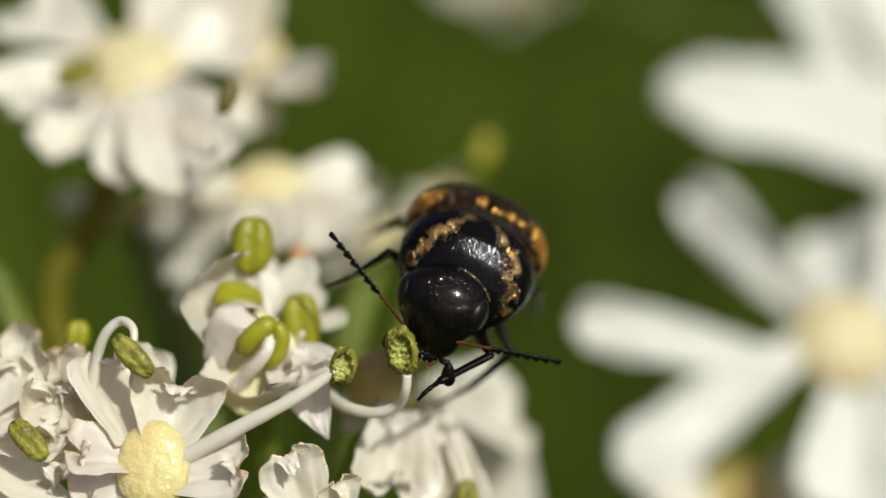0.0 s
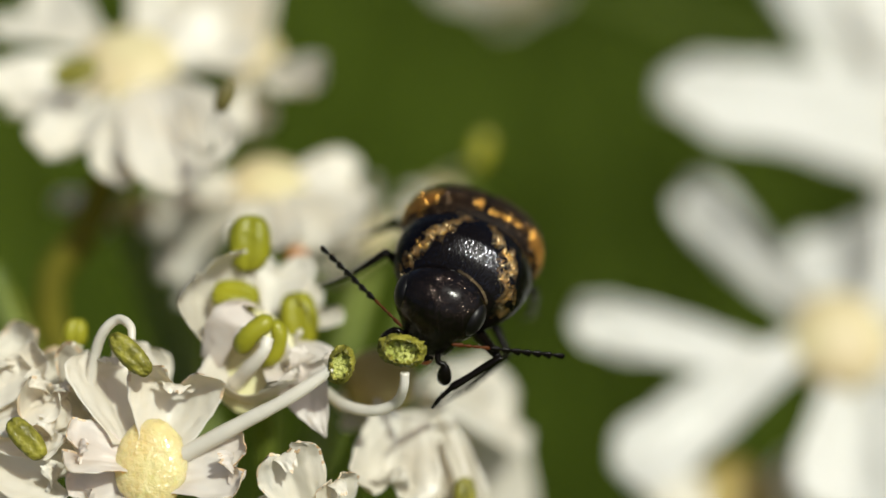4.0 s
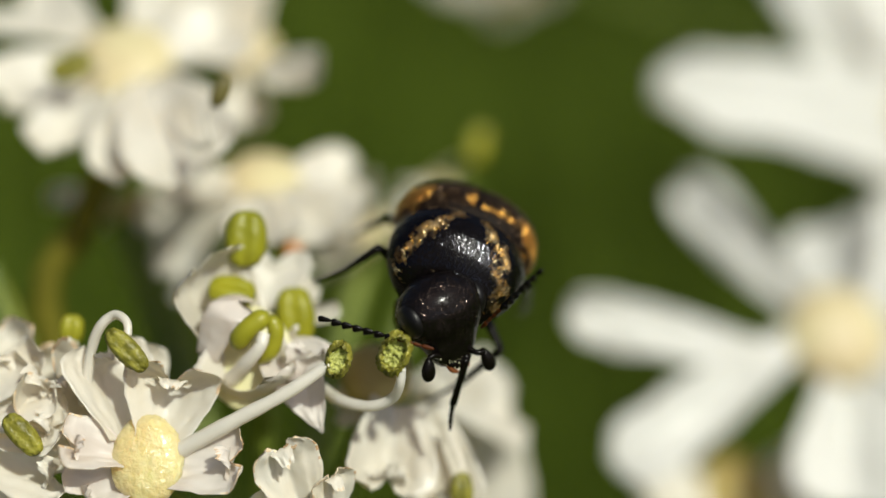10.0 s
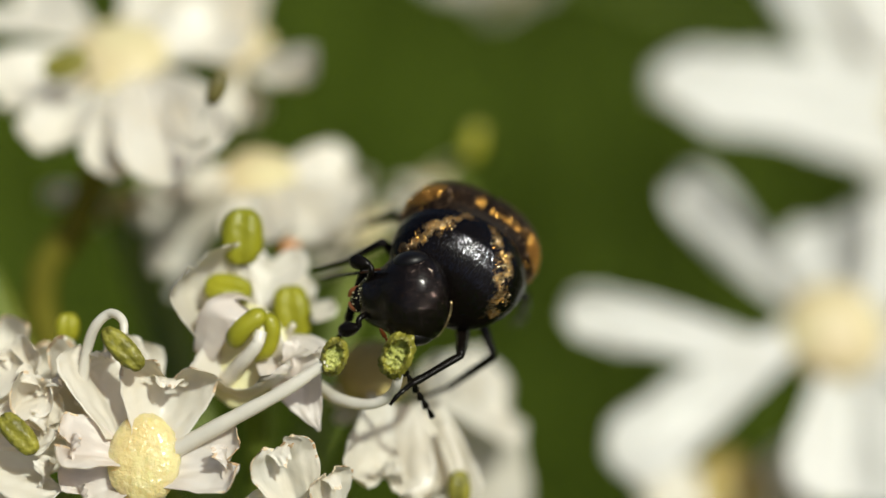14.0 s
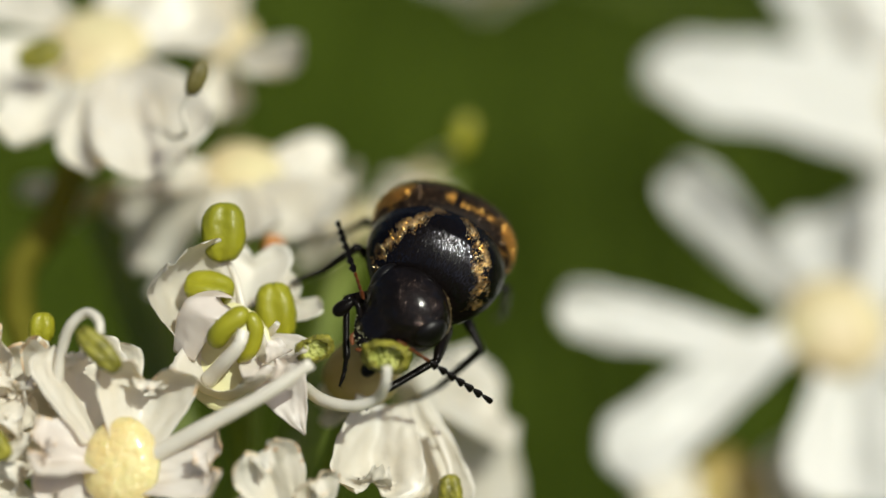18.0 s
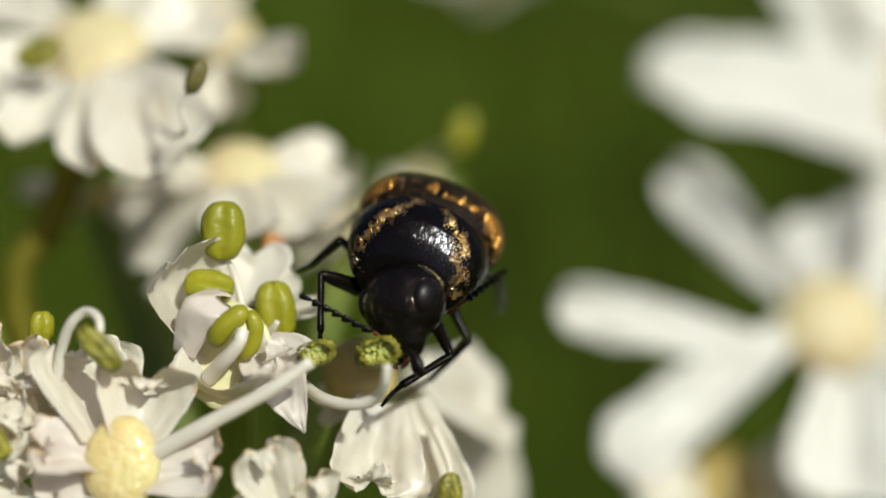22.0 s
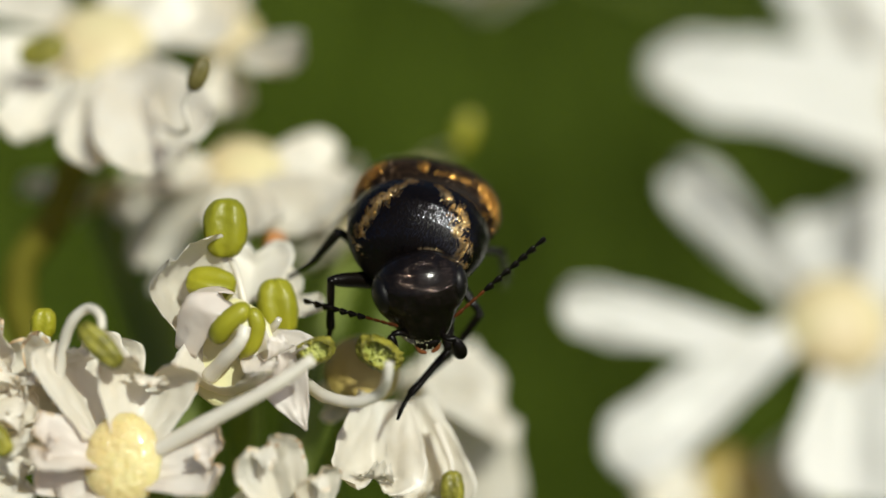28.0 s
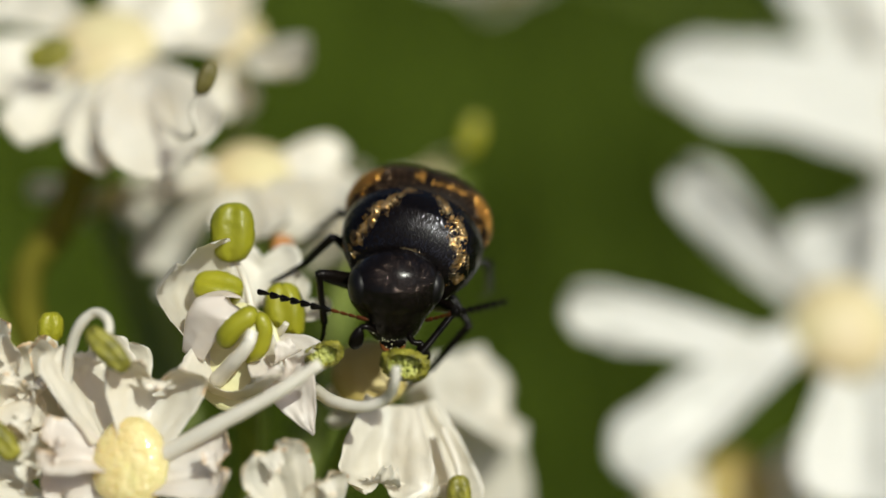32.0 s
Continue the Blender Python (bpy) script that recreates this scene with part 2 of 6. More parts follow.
def tube_data(line, radius, sides=10, flat=1.0):
    """radius: a number, or a function of the share of the length."""
    verts, faces = [], []
    n = len(line)
    ref = Vector((0.3, 0.5, 0.81))
    for i, p in enumerate(line):
        d = (line[min(i + 1, n - 1)] - line[max(i - 1, 0)]).normalized()
        x = d.cross(ref).normalized()
        y = x.cross(d).normalized()
        r = radius(i / (n - 1)) if callable(radius) else radius
        r *= 1 + 0.10 * noise.noise(p * 2500)
        for k in range(sides):
            a = 2 * math.pi * k / sides
            verts.append(p + x * math.cos(a) * r + y * math.sin(a) * r * flat)
    for i in range(n - 1):
        for k in range(sides):
            a, b = i * sides + k, i * sides + (k + 1) % sides
            faces.append((a, b, b + sides, a + sides))
    faces.append(tuple(range(sides))[::-1])
    faces.append(tuple(range((n - 1) * sides, n * sides)))
    return verts, faces


def tube(name, points, radius, mat, parent=None, label="", steps=8, sides=10, flat=1.0):
    v, f = tube_data(smooth_line(points, steps), radius, sides, flat)
    return mesh_object(name, v, f, mat, parent, label)


def blob_data(shape, rings=14, sides=20):
    """shape(lat, lon): a point for lat from -90 to 90 degrees, lon from 0 to 360, in radians."""
    verts, faces = [], []
    for i in range(rings + 1):
        la = -math.pi / 2 + math.pi * i / rings
        for k in range(sides):
            verts.append(Vector(shape(la, 2 * math.pi * k / sides)))
    for i in range(rings):
        for k in range(sides):
            a, b = i * sides + k, i * sides + (k + 1) % sides
            faces.append((a, b, b + sides, a + sides))
    faces.append(tuple(range(sides))[::-1])
    faces.append(tuple(range(rings * sides, (rings + 1) * sides)))
    return verts, faces


# ---- florets ----
def petal(parent, base, tip, width, face=None, cup=0.25, arch=0.15, hook=0.0, notch=0.22, mat=None, seed=1, ruffle=0.065, claw=0.22,
          label="", rim=False, thick=0.045, tongue=True, taper=0.0):
    """A petal from base to tip: width in mm; face: the way its upper side looks; cup: how far its sides rise; arch: how
    far its middle bulges; hook: how far the notched end turns in."""
    face = Vector(face) if face else -AWAY
    y = tip - base
    length = y.length
    y = y.normalized()
    x = y.cross(face).normalized()
    z = x.cross(y).normalized()
    ns, nt = (34, 28) if tongue else (20, 16)
    half = width * MM / 2
    shift = Vector((seed * 3.7, seed * 1.3, seed * 2.1))
    rows_top, rows_low = [], []
    for i in range(ns + 1):
        s = i / ns
        grow = claw + (1 - claw) * math.sin(min(1.0, s * 1.35) * math.pi / 2) ** 1.3
        round_off = math.sqrt(max(0.0, 1 - max(0.0, (s - 0.72) / 0.30) ** 2.4)) if s > 0.72 else 1.0
        for j in range(nt + 1):
            t = -1 + 2 * j / nt
            w = half * grow * (round_off * 0.85 + 0.15) * (1 - taper * s ** 1.3)
            along = s * (1 - notch * max(0.0, 1 - abs(t) * 1.5) ** 1.3 * max(0.0, (s - 0.4) / 0.6) ** 2)
            rough = noise.noise(Vector((t * 1.6, s * 2.4, 0)) + shift)
            rough2 = noise.noise(Vector((t * 5, s * 6, 3)) + shift)
            turn_in = max(0.0, (s - 0.68) / 0.32) ** 1.6 * hook * (0.6 + 0.4 * abs(t))
            h = (cup * t * t * w + arch * length * 4 * s * (1 - s) * 0.5 - 0.20 * w * math.exp(-(t * 3.6) ** 2) * min(1.0, 2.2 * (1.05 - s)) + 0.012 * w * math.sin(t * 17 + rough * 3)
                 + ruffle * length * (rough + 0.35 * rough2) * (0.3 + s) + turn_in * length * 0.5)
            p = base + x * t * w + y * (along * length - turn_in * length * 0.28) + z * h
            edge = noise.noise(Vector((t * 9, s * 9, 7)) + shift)
            p += (x * rough2 + y * rough) * 0.02 * length * s + y * edge * 0.035 * length * max(0, s - 0.6) + x * edge * 0.05 * w * abs(t)
            if tongue:
                fold = noise.noise(Vector((t * 14, s * 14, 1)) + shift)
                p += z * fold * 0.012 * length * max(abs(t) ** 3, max(0.0, s - 0.55) * 2.0) + y * noise.noise(Vector((t * 21, s * 4, 5)) + shift) * 0.02 * length * max(0.0, s - 0.7) * 3
            th = thick * MM * (0.4 + 0.6 * (1 - t * t)) * (1.1 - 0.5 * s)
            rows_top.append(p + z * th / 2)
            rows_low.append(p - z * th / 2)
    n = nt + 1
    verts = rows_top + rows_low
    off = len(rows_top)
    faces, slots = [], []
    for i in range(ns):
        for j in range(nt):
            a = i * n + j
            faces.append((a, a + 1, a + n + 1, a + n))
            faces.append((off + a, off + a + n, off + a + n + 1, off + a + 1))
            worn = rim and (i >= ns - 1 or (i > ns * 0.6 and j in (0, nt - 1))) and noise.noise(Vector((i * .9, j * .8, seed))) > -0.1
            slots += [1 if worn else 0] * 2
    for i in range(ns):
        a, b = i * n, i * n + nt
        faces.append((a, a + n, off + a + n, off + a))
        faces.append((b, off + b, off + b + n, b + n))
    for j in range(nt):
        a, b = j, ns * n + j
        faces.append((a, off + a, off + a + 1, a + 1))
        faces.append((b, b + 1, off + b + 1, off + b))
    slots += [1 if rim else 0] * (len(faces) - len(slots))
    if tongue:
        # the narrow tip that is folded in over the blade
        mid = rows_top[ns * n + nt // 2]
        k0, nl, nw = len(verts), 12, 10
        for side in (1, -1):
            for i in range(nl + 1):
                a = i / nl
                turn = a * 2.6
                for j in range(nw + 1):
                    b = -1 + 2 * j / nw
                    q = Vector((b * 2, a * 2.5, 11)) + shift
                    r1, r2 = noise.noise(q), noise.noise(q * 2.7)
                    wide = half * 0.42 * (1 - 0.55 * a) * (1 + 0.4 * r2)
                    pos = mid - z * 0.02 * MM + y * length * 0.11 * math.sin(turn) + z * length * 0.11 * (1 - math.cos(turn)) - y * length * 0.10 * a
                    verts.append(pos + x * b * wide + (z * r1 + y * r2) * length * 0.07 * a + z * (side * 0.012 * MM))
        m2 = (nl + 1) * (nw + 1)
        for i in range(nl):
            for j in range(nw):
                a = k0 + i * (nw + 1) + j
                faces += [(a, a + 1, a + nw + 2, a + nw + 1), (m2 + a, m2 + a + nw + 1, m2 + a + nw + 2, m2 + a + 1)]
                slots += [1 if rim and i > nl - 2 and noise.noise(Vector((j * .7, seed, 0))) > 0 else 0] * 2
    return mesh_object("petal", verts, faces, [mat or PETAL, WITHERED] if rim else (mat or PETAL), parent, label,
                       slots=slots if rim else None)


def disc(parent, where, axis, radius, mat, height=0.55, seed=0, label="", tall=(1.0, 1.0)):
    """The swollen nectar cushion in a floret's middle."""
    z = Vector(axis).normalized()
    x = UP.cross(z).normalized()
    y = z.cross(x)
    bm = bmesh.new()
    bmesh.ops.create_icosphere(bm, subdivisions=5, radius=1.0)
    shift = Vector((seed * 2.3, seed, seed * 0.7))
    verts = []
    for v in bm.verts:
        d = v.co.normalized()
        k = 1 + 0.045 * noise.noise(d * 2.2 + shift) + 0.025 * noise.noise(d * 5 + shift) + 0.014 * noise.noise(d * 11 + shift) + 0.012 * noise.noise(d * 23)
        k -= 0.03 * math.exp(-(d.x * 6 + 0.5 * d.y) ** 2) * max(0.0, d.z)
        h = d.z * (height if d.z > 0 else 0.5)
        verts.append(where + (x * d.x * tall[0] + y * d.y * tall[1]) * radius * MM * k + z * h * radius * MM * k)
    faces = [tuple(v.index for v in f.verts) for f in bm.faces]
    bm.free()
    return mesh_object("nectary", verts, faces, mat, parent, label)


def anther_data(length, width, depth, crust=0.0, seed=0, bend=0.0, gape=0.0):
    """A two-lobed anther, long axis z, groove towards -y, in metres; gape: how deep its front is eaten out."""
    def shape(la, lo):
        cx, sy = math.cos(lo), math.sin(lo)
        r = abs(math.cos(la)) ** 0.62
        front = 0.24 * math.exp(-(cx * 2.6) ** 2) * (1 if sy < 0 else 0.4)
        d = Vector((cx * r * width / 2, sy * r * depth / 2 * (1 - front), math.sin(la) * length / 2))
        q = Vector((cx, sy, math.sin(la) * 1.6)) * 2.2 + Vector((seed, seed * 2, 0))
        k = 1 + 0.05 * noise.noise(q) + crust * (0.20 * noise.noise(q * 1.6) + 0.16 * noise.noise(q * 4) + 0.07 * noise.noise(q * 9))
        d *= k
        if gape and sy < 0:
            e = (d.x / (width * 0.34)) ** 2 + (d.z / (length * 0.36)) ** 2 + 0.5 * noise.noise(q * 1.3)
            inside = 1 / (1 + math.exp((e - 1.0) * 7))
            rim = math.exp(-((e - 1.25) / 0.35) ** 2)
            d.y += gape * inside * depth * (0.8 + 0.7 * noise.noise(q * 3)) - 0.07 * rim * (1 + 1.5 * noise.noise(q * 5))
        d.x += bend * (1 - (d.z / (length / 2)) ** 2) * width
        return d * MM
    return blob_data(shape, 44, 64)


def open_anther(length, width, depth, seed, gape, label):
    """An anther with its pale inside laid bare."""
    v, f = anther_data(length, width, depth, 0.75, seed, 0.0, gape)
    slots = []
    for face in f:
        c = sum((v[i] for i in face), Vector()) / len(face) / MM
        e = (c.x / (width * 0.34)) ** 2 + (c.z / (length * 0.36)) ** 2
        slots.append(1 if e < 0.85 + 0.5 * noise.noise(c * 9) and c.y < depth * 0.2 and len(face) == 4 else 0)
    return tagged(mesh_object("anther", v, f, [ANTHER_DARK, POLLEN], None, slots=slots), label, "anther", "loose anthers")


def anther(parent, where, along, facing, length=0.62, width=0.38, depth=0.3, mat=None, crust=0.0, seed=0, bend=0.0, label=""):
    z = Vector(along).normalized()
    y = -(Vector(facing) - z * Vector(facing).dot(z)).normalized()
    x = y.cross(z)
    m = Matrix((x, y, z)).transposed()
    v, f = anther_data(length, width, depth, crust, seed, bend)
    return mesh_object("anther", [where + m @ p for p in v], f, mat or ANTHER, parent, label)


def floret(where, label, group):
    return thing("hogweed_floret", where, label, "flower", group)


NODE_LEFT, NODE_RIGHT = at(-4.5, -10.5, 10.0), at(12.0, -12.0, 24.0)


def pedicel(parent, where, node, r=0.22):
    mid = where.lerp(node, 0.5) + AWAY * 0.8 * MM
    return tube("pedicel", [where, mid, node], lambda s: r * MM * (1.5 - 0.8 * s if s < 0.3 else 1.26), STALK, parent, steps=6)


def stamen(parent, points, where, along, facing=None, r=0.07, **more):
    f = tube("filament", points, lambda s: r * MM * (1.15 - 0.35 * s), FILAMENT, parent, steps=8)
    a = anther(parent, where, along, facing or -AWAY, **more)
    return f, a


TOWARDS = -AWAY
LIT = -AWAY + RIGHT * 0.3 + UP * 0.25
GROUP = "florets of the umbel"

# The sharp floret with the round yellow nectary.
f1 = floret(at(-5.38, -3.86, 0.90), "white floret with a glistening yellow nectary and long white stamens", GROUP)
disc(f1, at(-5.27, -3.81, 0.30), TOWARDS + UP * 0.15, 0.67, NECTARY, 0.42, 1.3, "glistening wet pale yellow nectary", (0.98, 1.22))
petal(f1, at(-5.06, -3.49, 0.40), at(-4.77, -1.92, 0.70), 1.75, LIT - RIGHT * 0.1 + UP * 0.2, 0.5, -0.10, 0.7, 0.25, seed=2, rim=True, claw=0.5)
petal(f1, at(-4.90, -4.10, 0.40), at(-3.26, -3.87, 0.20), 1.35, LIT + UP * 0.5, 0.35, 0.12, 0.45, 0.25, seed=3, rim=True, mat=PETAL_PINK, claw=0.5)
petal(f1, at(-5.63, -3.45, 0.50), at(-6.50, -1.78, 1.20), 1.7, LIT + RIGHT * 0.2 + UP * 0.2, 0.5, 0.1, 0.4, 0.25, seed=4, claw=0.5)
petal(f1, at(-5.68, -3.78, 0.30), at(-6.99, -3.59, 0.00), 1.15, LIT + UP * 0.6, 0.5, 0.2, 0.6, 0.3, seed=5, mat=PETAL_PINK, rim=True, claw=0.5)
petal(f1, at(-5.56, -4.15, 0.40), at(-6.68, -4.63, 0.20), 1.2, LIT + UP * 0.4, 0.4, 0.15, 0.3, 0.3, seed=16, mat=PETAL_PINK, claw=0.5)
petal(f1, at(-5.29, -4.36, 0.40), at(-5.09, -5.55, 0.30), 1.5, LIT, 0.3, 0.1, 0.2, seed=6)
stamen(f1, [at(-4.78, -3.68, 0.40), at(-3.64, -3.05, 0.05), at(-2.77, -2.58, -0.10), at(-1.98, -2.06, -0.10)], at(-6.95, -1.54, 1.70), UP + RIGHT * 0.1, r=0.135,
       length=0.55, width=0.46, depth=0.4, mat=ANTHER, crust=0.2, seed=9)
stamen(f1, [at(-6.49, -2.86, 0.70), at(-6.33, -1.93, 0.50), at(-6.12, -1.43, 0.30), at(-5.83, -1.20, 0.20), at(-5.57, -1.31, -0.05), at(-5.52, -1.56, -0.15)], at(-5.54, -1.80, -0.20), UP - RIGHT * 0.95,
       r=0.09, length=0.92, width=0.42, mat=ANTHER_DARK, crust=0.3, seed=3, label="dry curled olive anther")
tube("filament", [at(-6.06, -3.26, 0.60), at(-6.66, -2.60, 1.20), at(-6.95, -1.69, 1.70)], 0.11 * MM, FILAMENT, f1)
petal(f1, at(-5.87, -3.61, 0.90), at(-7.78, -2.24, 1.30), 1.7, LIT + UP * 0.3, 0.5, -0.12, 0.8, 0.3, seed=18, rim=True, claw=0.5)
petal(f1, at(-5.58, -3.45, 1.30), at(-5.93, -1.83, 1.90), 1.3, LIT + UP * 0.2, 0.4, -0.1, 0.4, 0.25, seed=19, claw=0.5)
pedicel(f1, at(-5.38, -3.86, 0.90), NODE_LEFT)

# Its neighbour at the edge of the picture.
f0 = floret(at(-9.00, -3.36, 1.50), "white floret with pinkish petals and dark olive anthers", GROUP)
disc(f0, at(-8.86, -3.40, 0.90), TOWARDS, 0.6, NECTARY, 0.5, 2.1)
petal(f0, at(-8.40, -3.09, 0.90), at(-6.82, -2.27, 1.00), 1.6, LIT + UP * 0.4, 0.4, 0.15, 0.5, 0.25, seed=11, claw=0.5)
petal(f0, at(-8.37, -3.39, 0.80), at(-6.52, -3.36, 0.60), 1.3, LIT + UP * 0.5, 0.3, 0.15, 0.4, 0.25, seed=17, claw=0.5)
petal(f0, at(-8.50, -3.71, 0.90), at(-6.47, -4.39, 0.60), 1.5, LIT + UP * 0.3, 0.3, 0.15, 0.3, 0.25, seed=12, claw=0.5)
petal(f0, at(-8.71, -2.88, 0.90), at(-7.89, -1.65, 1.10), 1.5, LIT + UP * 0.2, 0.4, 0.1, 0.4, 0.25, seed=13, claw=0.5)
petal(f0, at(-8.71, -4.02, 0.90), at(-7.83, -5.32, 0.70), 1.6, LIT, 0.4, 0.1, 0.3, 0.3, seed=14, claw=0.5)
petal(f0, at(-9.23, -3.30, 0.90), at(-10.81, -3.10, 1.00), 1.3, LIT, 0.4, 0.1, 0.3, 0.3, seed=15)
stamen(f0, [at(-8.44, -3.27, 0.70), at(-7.92, -3.25, 0.30), at(-7.56, -3.28, 0.10)], at(-7.39, -3.30, -0.10), UP - RIGHT * 0.9, length=0.86, width=0.44, depth=0.36, mat=ANTHER_DARK,
       crust=0.25, seed=6, label="olive anther split along its groove")
stamen(f0, [at(-8.65, -3.07, 0.70), at(-8.46, -2.43, 0.40), at(-8.36, -2.02, 0.40)], at(-8.32, -1.92, 0.40), UP + RIGHT * 0.2, length=0.7, mat=ANTHER_DARK, crust=0.2)
petal(f0, at(-8.53, -2.96, 1.70), at(-7.48, -1.62, 2.40), 1.6, LIT + UP * 0.2, 0.4, -0.1, 0.5, 0.25, seed=20, rim=True, claw=0.5)
pedicel(f0, at(-9.00, -3.36, 1.50), NODE_LEFT)

# The cup-shaped floret with five plump anthers.
f2 = floret(at(-3.57, -1.73, 2.40), "half-open cup-shaped white floret with plump yellow-green anthers", GROUP)
disc(f2, at(-3.62, -2.06, 1.50), TOWARDS + UP * 0.3, 0.98, NECTARY_PALE, 0.14, 0.7, tall=(0.85, 1.0))
petal(f2, at(-3.83, -1.97, 1.90), at(-4.86, -0.12, 1.50), 1.75, TOWARDS + RIGHT * 0.7 + UP * 0.2, 0.75, -0.24, 0.5, 0.1, seed=21, claw=0.6, ruffle=0.03, tongue=False)
petal(f2, at(-4.45, -1.95, 1.30), at(-4.02, -0.72, 0.70), 0.95, AWAY * 0.5 + RIGHT * 0.6 - UP * 0.5, 0.9, -0.10, 0.9, 0.0, seed=22, mat=PETAL_PINK, claw=0.6, ruffle=0.05, tongue=False)
petal(f2, at(-3.54, -1.95, 1.70), at(-3.64, -2.92, 0.80), 1.8, TOWARDS + UP * 0.45, 0.8, -0.25, 0.5, 0.1, seed=23, claw=0.7, ruffle=0.03, tongue=False)
petal(f2, at(-3.11, -1.90, 1.70), at(-2.27, -2.61, 0.70), 1.5, TOWARDS + UP * 0.6 + RIGHT * 0.2, 0.3, 0.15, 0.7, 0.35, seed=24, mat=PETAL_PINK, claw=0.5)
petal(f2, at(-3.02, -1.46, 2.40), at(-2.30, -1.11, 3.40), 1.1, TOWARDS - RIGHT * 0.2 + UP * 0.3, 0.6, -0.1, 0.4, 0.2, seed=25, claw=0.5, ruffle=0.03, tongue=False)
petal(f2, at(-3.41, -1.19, 2.50), at(-3.31, -0.16, 3.80), 1.5, TOWARDS + UP * 0.1, 0.4, -0.1, 0.3, 0.2, seed=26, claw=0.5, ruffle=0.03, tongue=False)
petal(f2, at(-2.68, -2.22, 1.00), at(-2.16, -3.36, 0.75), 1.15, TOWARDS - RIGHT * 0.2 + UP * 0.2, 0.2, 0.1, 0.0, 0.0, seed=27, mat=PETAL_PINK, tongue=False, claw=0.95, taper=0.93)
stamen(f2, [at(-3.35, -1.27, 1.90), at(-3.52, -0.63, 2.00), at(-3.69, -0.31, 1.90)], at(-3.69, 0.16, 1.80), UP + RIGHT * 0.03, length=1.06, width=0.80, depth=0.62,
       seed=1, label="plump upright yellow-green anther")
stamen(f2, [at(-3.65, -1.48, 1.80), at(-3.72, -1.15, 1.50), at(-3.80, -0.93, 1.30)], at(-3.94, -0.84, 1.70), RIGHT - UP * 0.2, UP + TOWARDS, length=0.88, width=0.70,
       depth=0.52, seed=2)
stamen(f2, [at(-2.91, -1.69, 1.80), at(-2.78, -1.58, 1.60), at(-2.70, -1.47, 1.50)], at(-2.79, -1.30, 2.10), UP - RIGHT * 0.10, length=1.06, width=0.76, depth=0.58,
       seed=4)
tube("filament", [at(-3.89, -2.44, 1.20), at(-3.57, -2.11, 0.80), at(-3.30, -1.81, 0.60), at(-3.21, -1.55, 0.65)], lambda s: (0.15 - 0.04 * s) * MM, FILAMENT, f2)
curled = tube("anther", [at(-3.74, -1.84, 0.95), at(-3.66, -1.64, 0.78), at(-3.48, -1.44, 0.70), at(-3.27, -1.30, 0.72), at(-3.18, -1.31, 0.80)],
              lambda s: MM * 0.20 * max(0.25, 1 - abs(2 * s - 0.95) ** 5) , ANTHER, f2, "curled yellow-green anther astride its filament", sides=16)
tube("lobe", [at(-3.21, -1.29, 0.80), at(-3.07, -1.38, 0.80), at(-3.02, -1.58, 0.82), at(-3.11, -1.86, 0.88), at(-3.35, -2.12, 1.00)],
     lambda s: MM * 0.145 * max(0.25, 1 - abs(2 * s - 1) ** 6), ANTHER, curled, sides=14)
pedicel(f2, at(-3.57, -1.73, 2.40), NODE_LEFT)

# The floret under the beetle, with the stamen that it chews.
f3 = floret(at(-1.18, -2.95, 3.90), "white floret under the beetle with a half-eaten anther", GROUP)
# added brownish disc: its colour holds the brown-yellow shading beneath the beetle
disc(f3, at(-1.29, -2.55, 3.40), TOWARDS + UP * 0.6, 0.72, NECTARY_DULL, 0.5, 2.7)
petal(f3, at(-0.91, -3.05, 2.80), at(-1.18, -4.93, 1.70), 1.75, LIT, 0.45, 0.14, 0.4, 0.2, seed=31, claw=0.6, ruffle=0.10)
petal(f3, at(-0.54, -3.14, 3.30), at(0.02, -5.40, 2.90), 1.6, LIT, 0.45, 0.14, 0.4, 0.2, seed=36, claw=0.6, ruffle=0.10)
petal(f3, at(0.05, -2.79, 9.40), at(0.90, -7.92, 12.50), 2.9, TOWARDS + RIGHT * 0.35 + UP * 0.45, 0.15, 0.15, 0.1, 0.05, seed=32, claw=0.75, tongue=False)
petal(f3, at(-0.10, -3.09, 6.70), at(1.60, -4.20, 10.60), 2.2, TOWARDS + RIGHT * 0.3 + UP * 0.55, 0.2, 0.1, 0.2, 0.05, seed=33, claw=0.6, tongue=False)
petal(f3, at(-1.28, -2.98, 3.60), at(-2.15, -3.35, 3.90), 0.9, LIT - RIGHT * 1.2, 0.3, 0.1, 0.2, 0.2, seed=35, claw=0.5, tongue=False)
tube("filament", [at(-2.25, -2.63, 1.60), at(-1.84, -2.80, 0.90), at(-1.30, -2.86, 0.50), at(-0.89, -2.70, 0.30), at(-0.74, -2.41, -0.05), at(-0.71, -2.12, -0.15)],
     lambda s: 0.108 * MM * (1.15 - 0.4 * s), FILAMENT, f3, "curved translucent white filament")
stamen(f3, [at(0.08, -3.49, 2.60), at(0.34, -4.09, 2.20), at(0.37, -4.39, 2.00)], at(0.37, -4.61, 1.90), UP, length=0.7, width=0.45, depth=0.4, mat=ANTHER_DARK)
pedicel(f3, at(-1.18, -2.95, 3.90), NODE_LEFT)

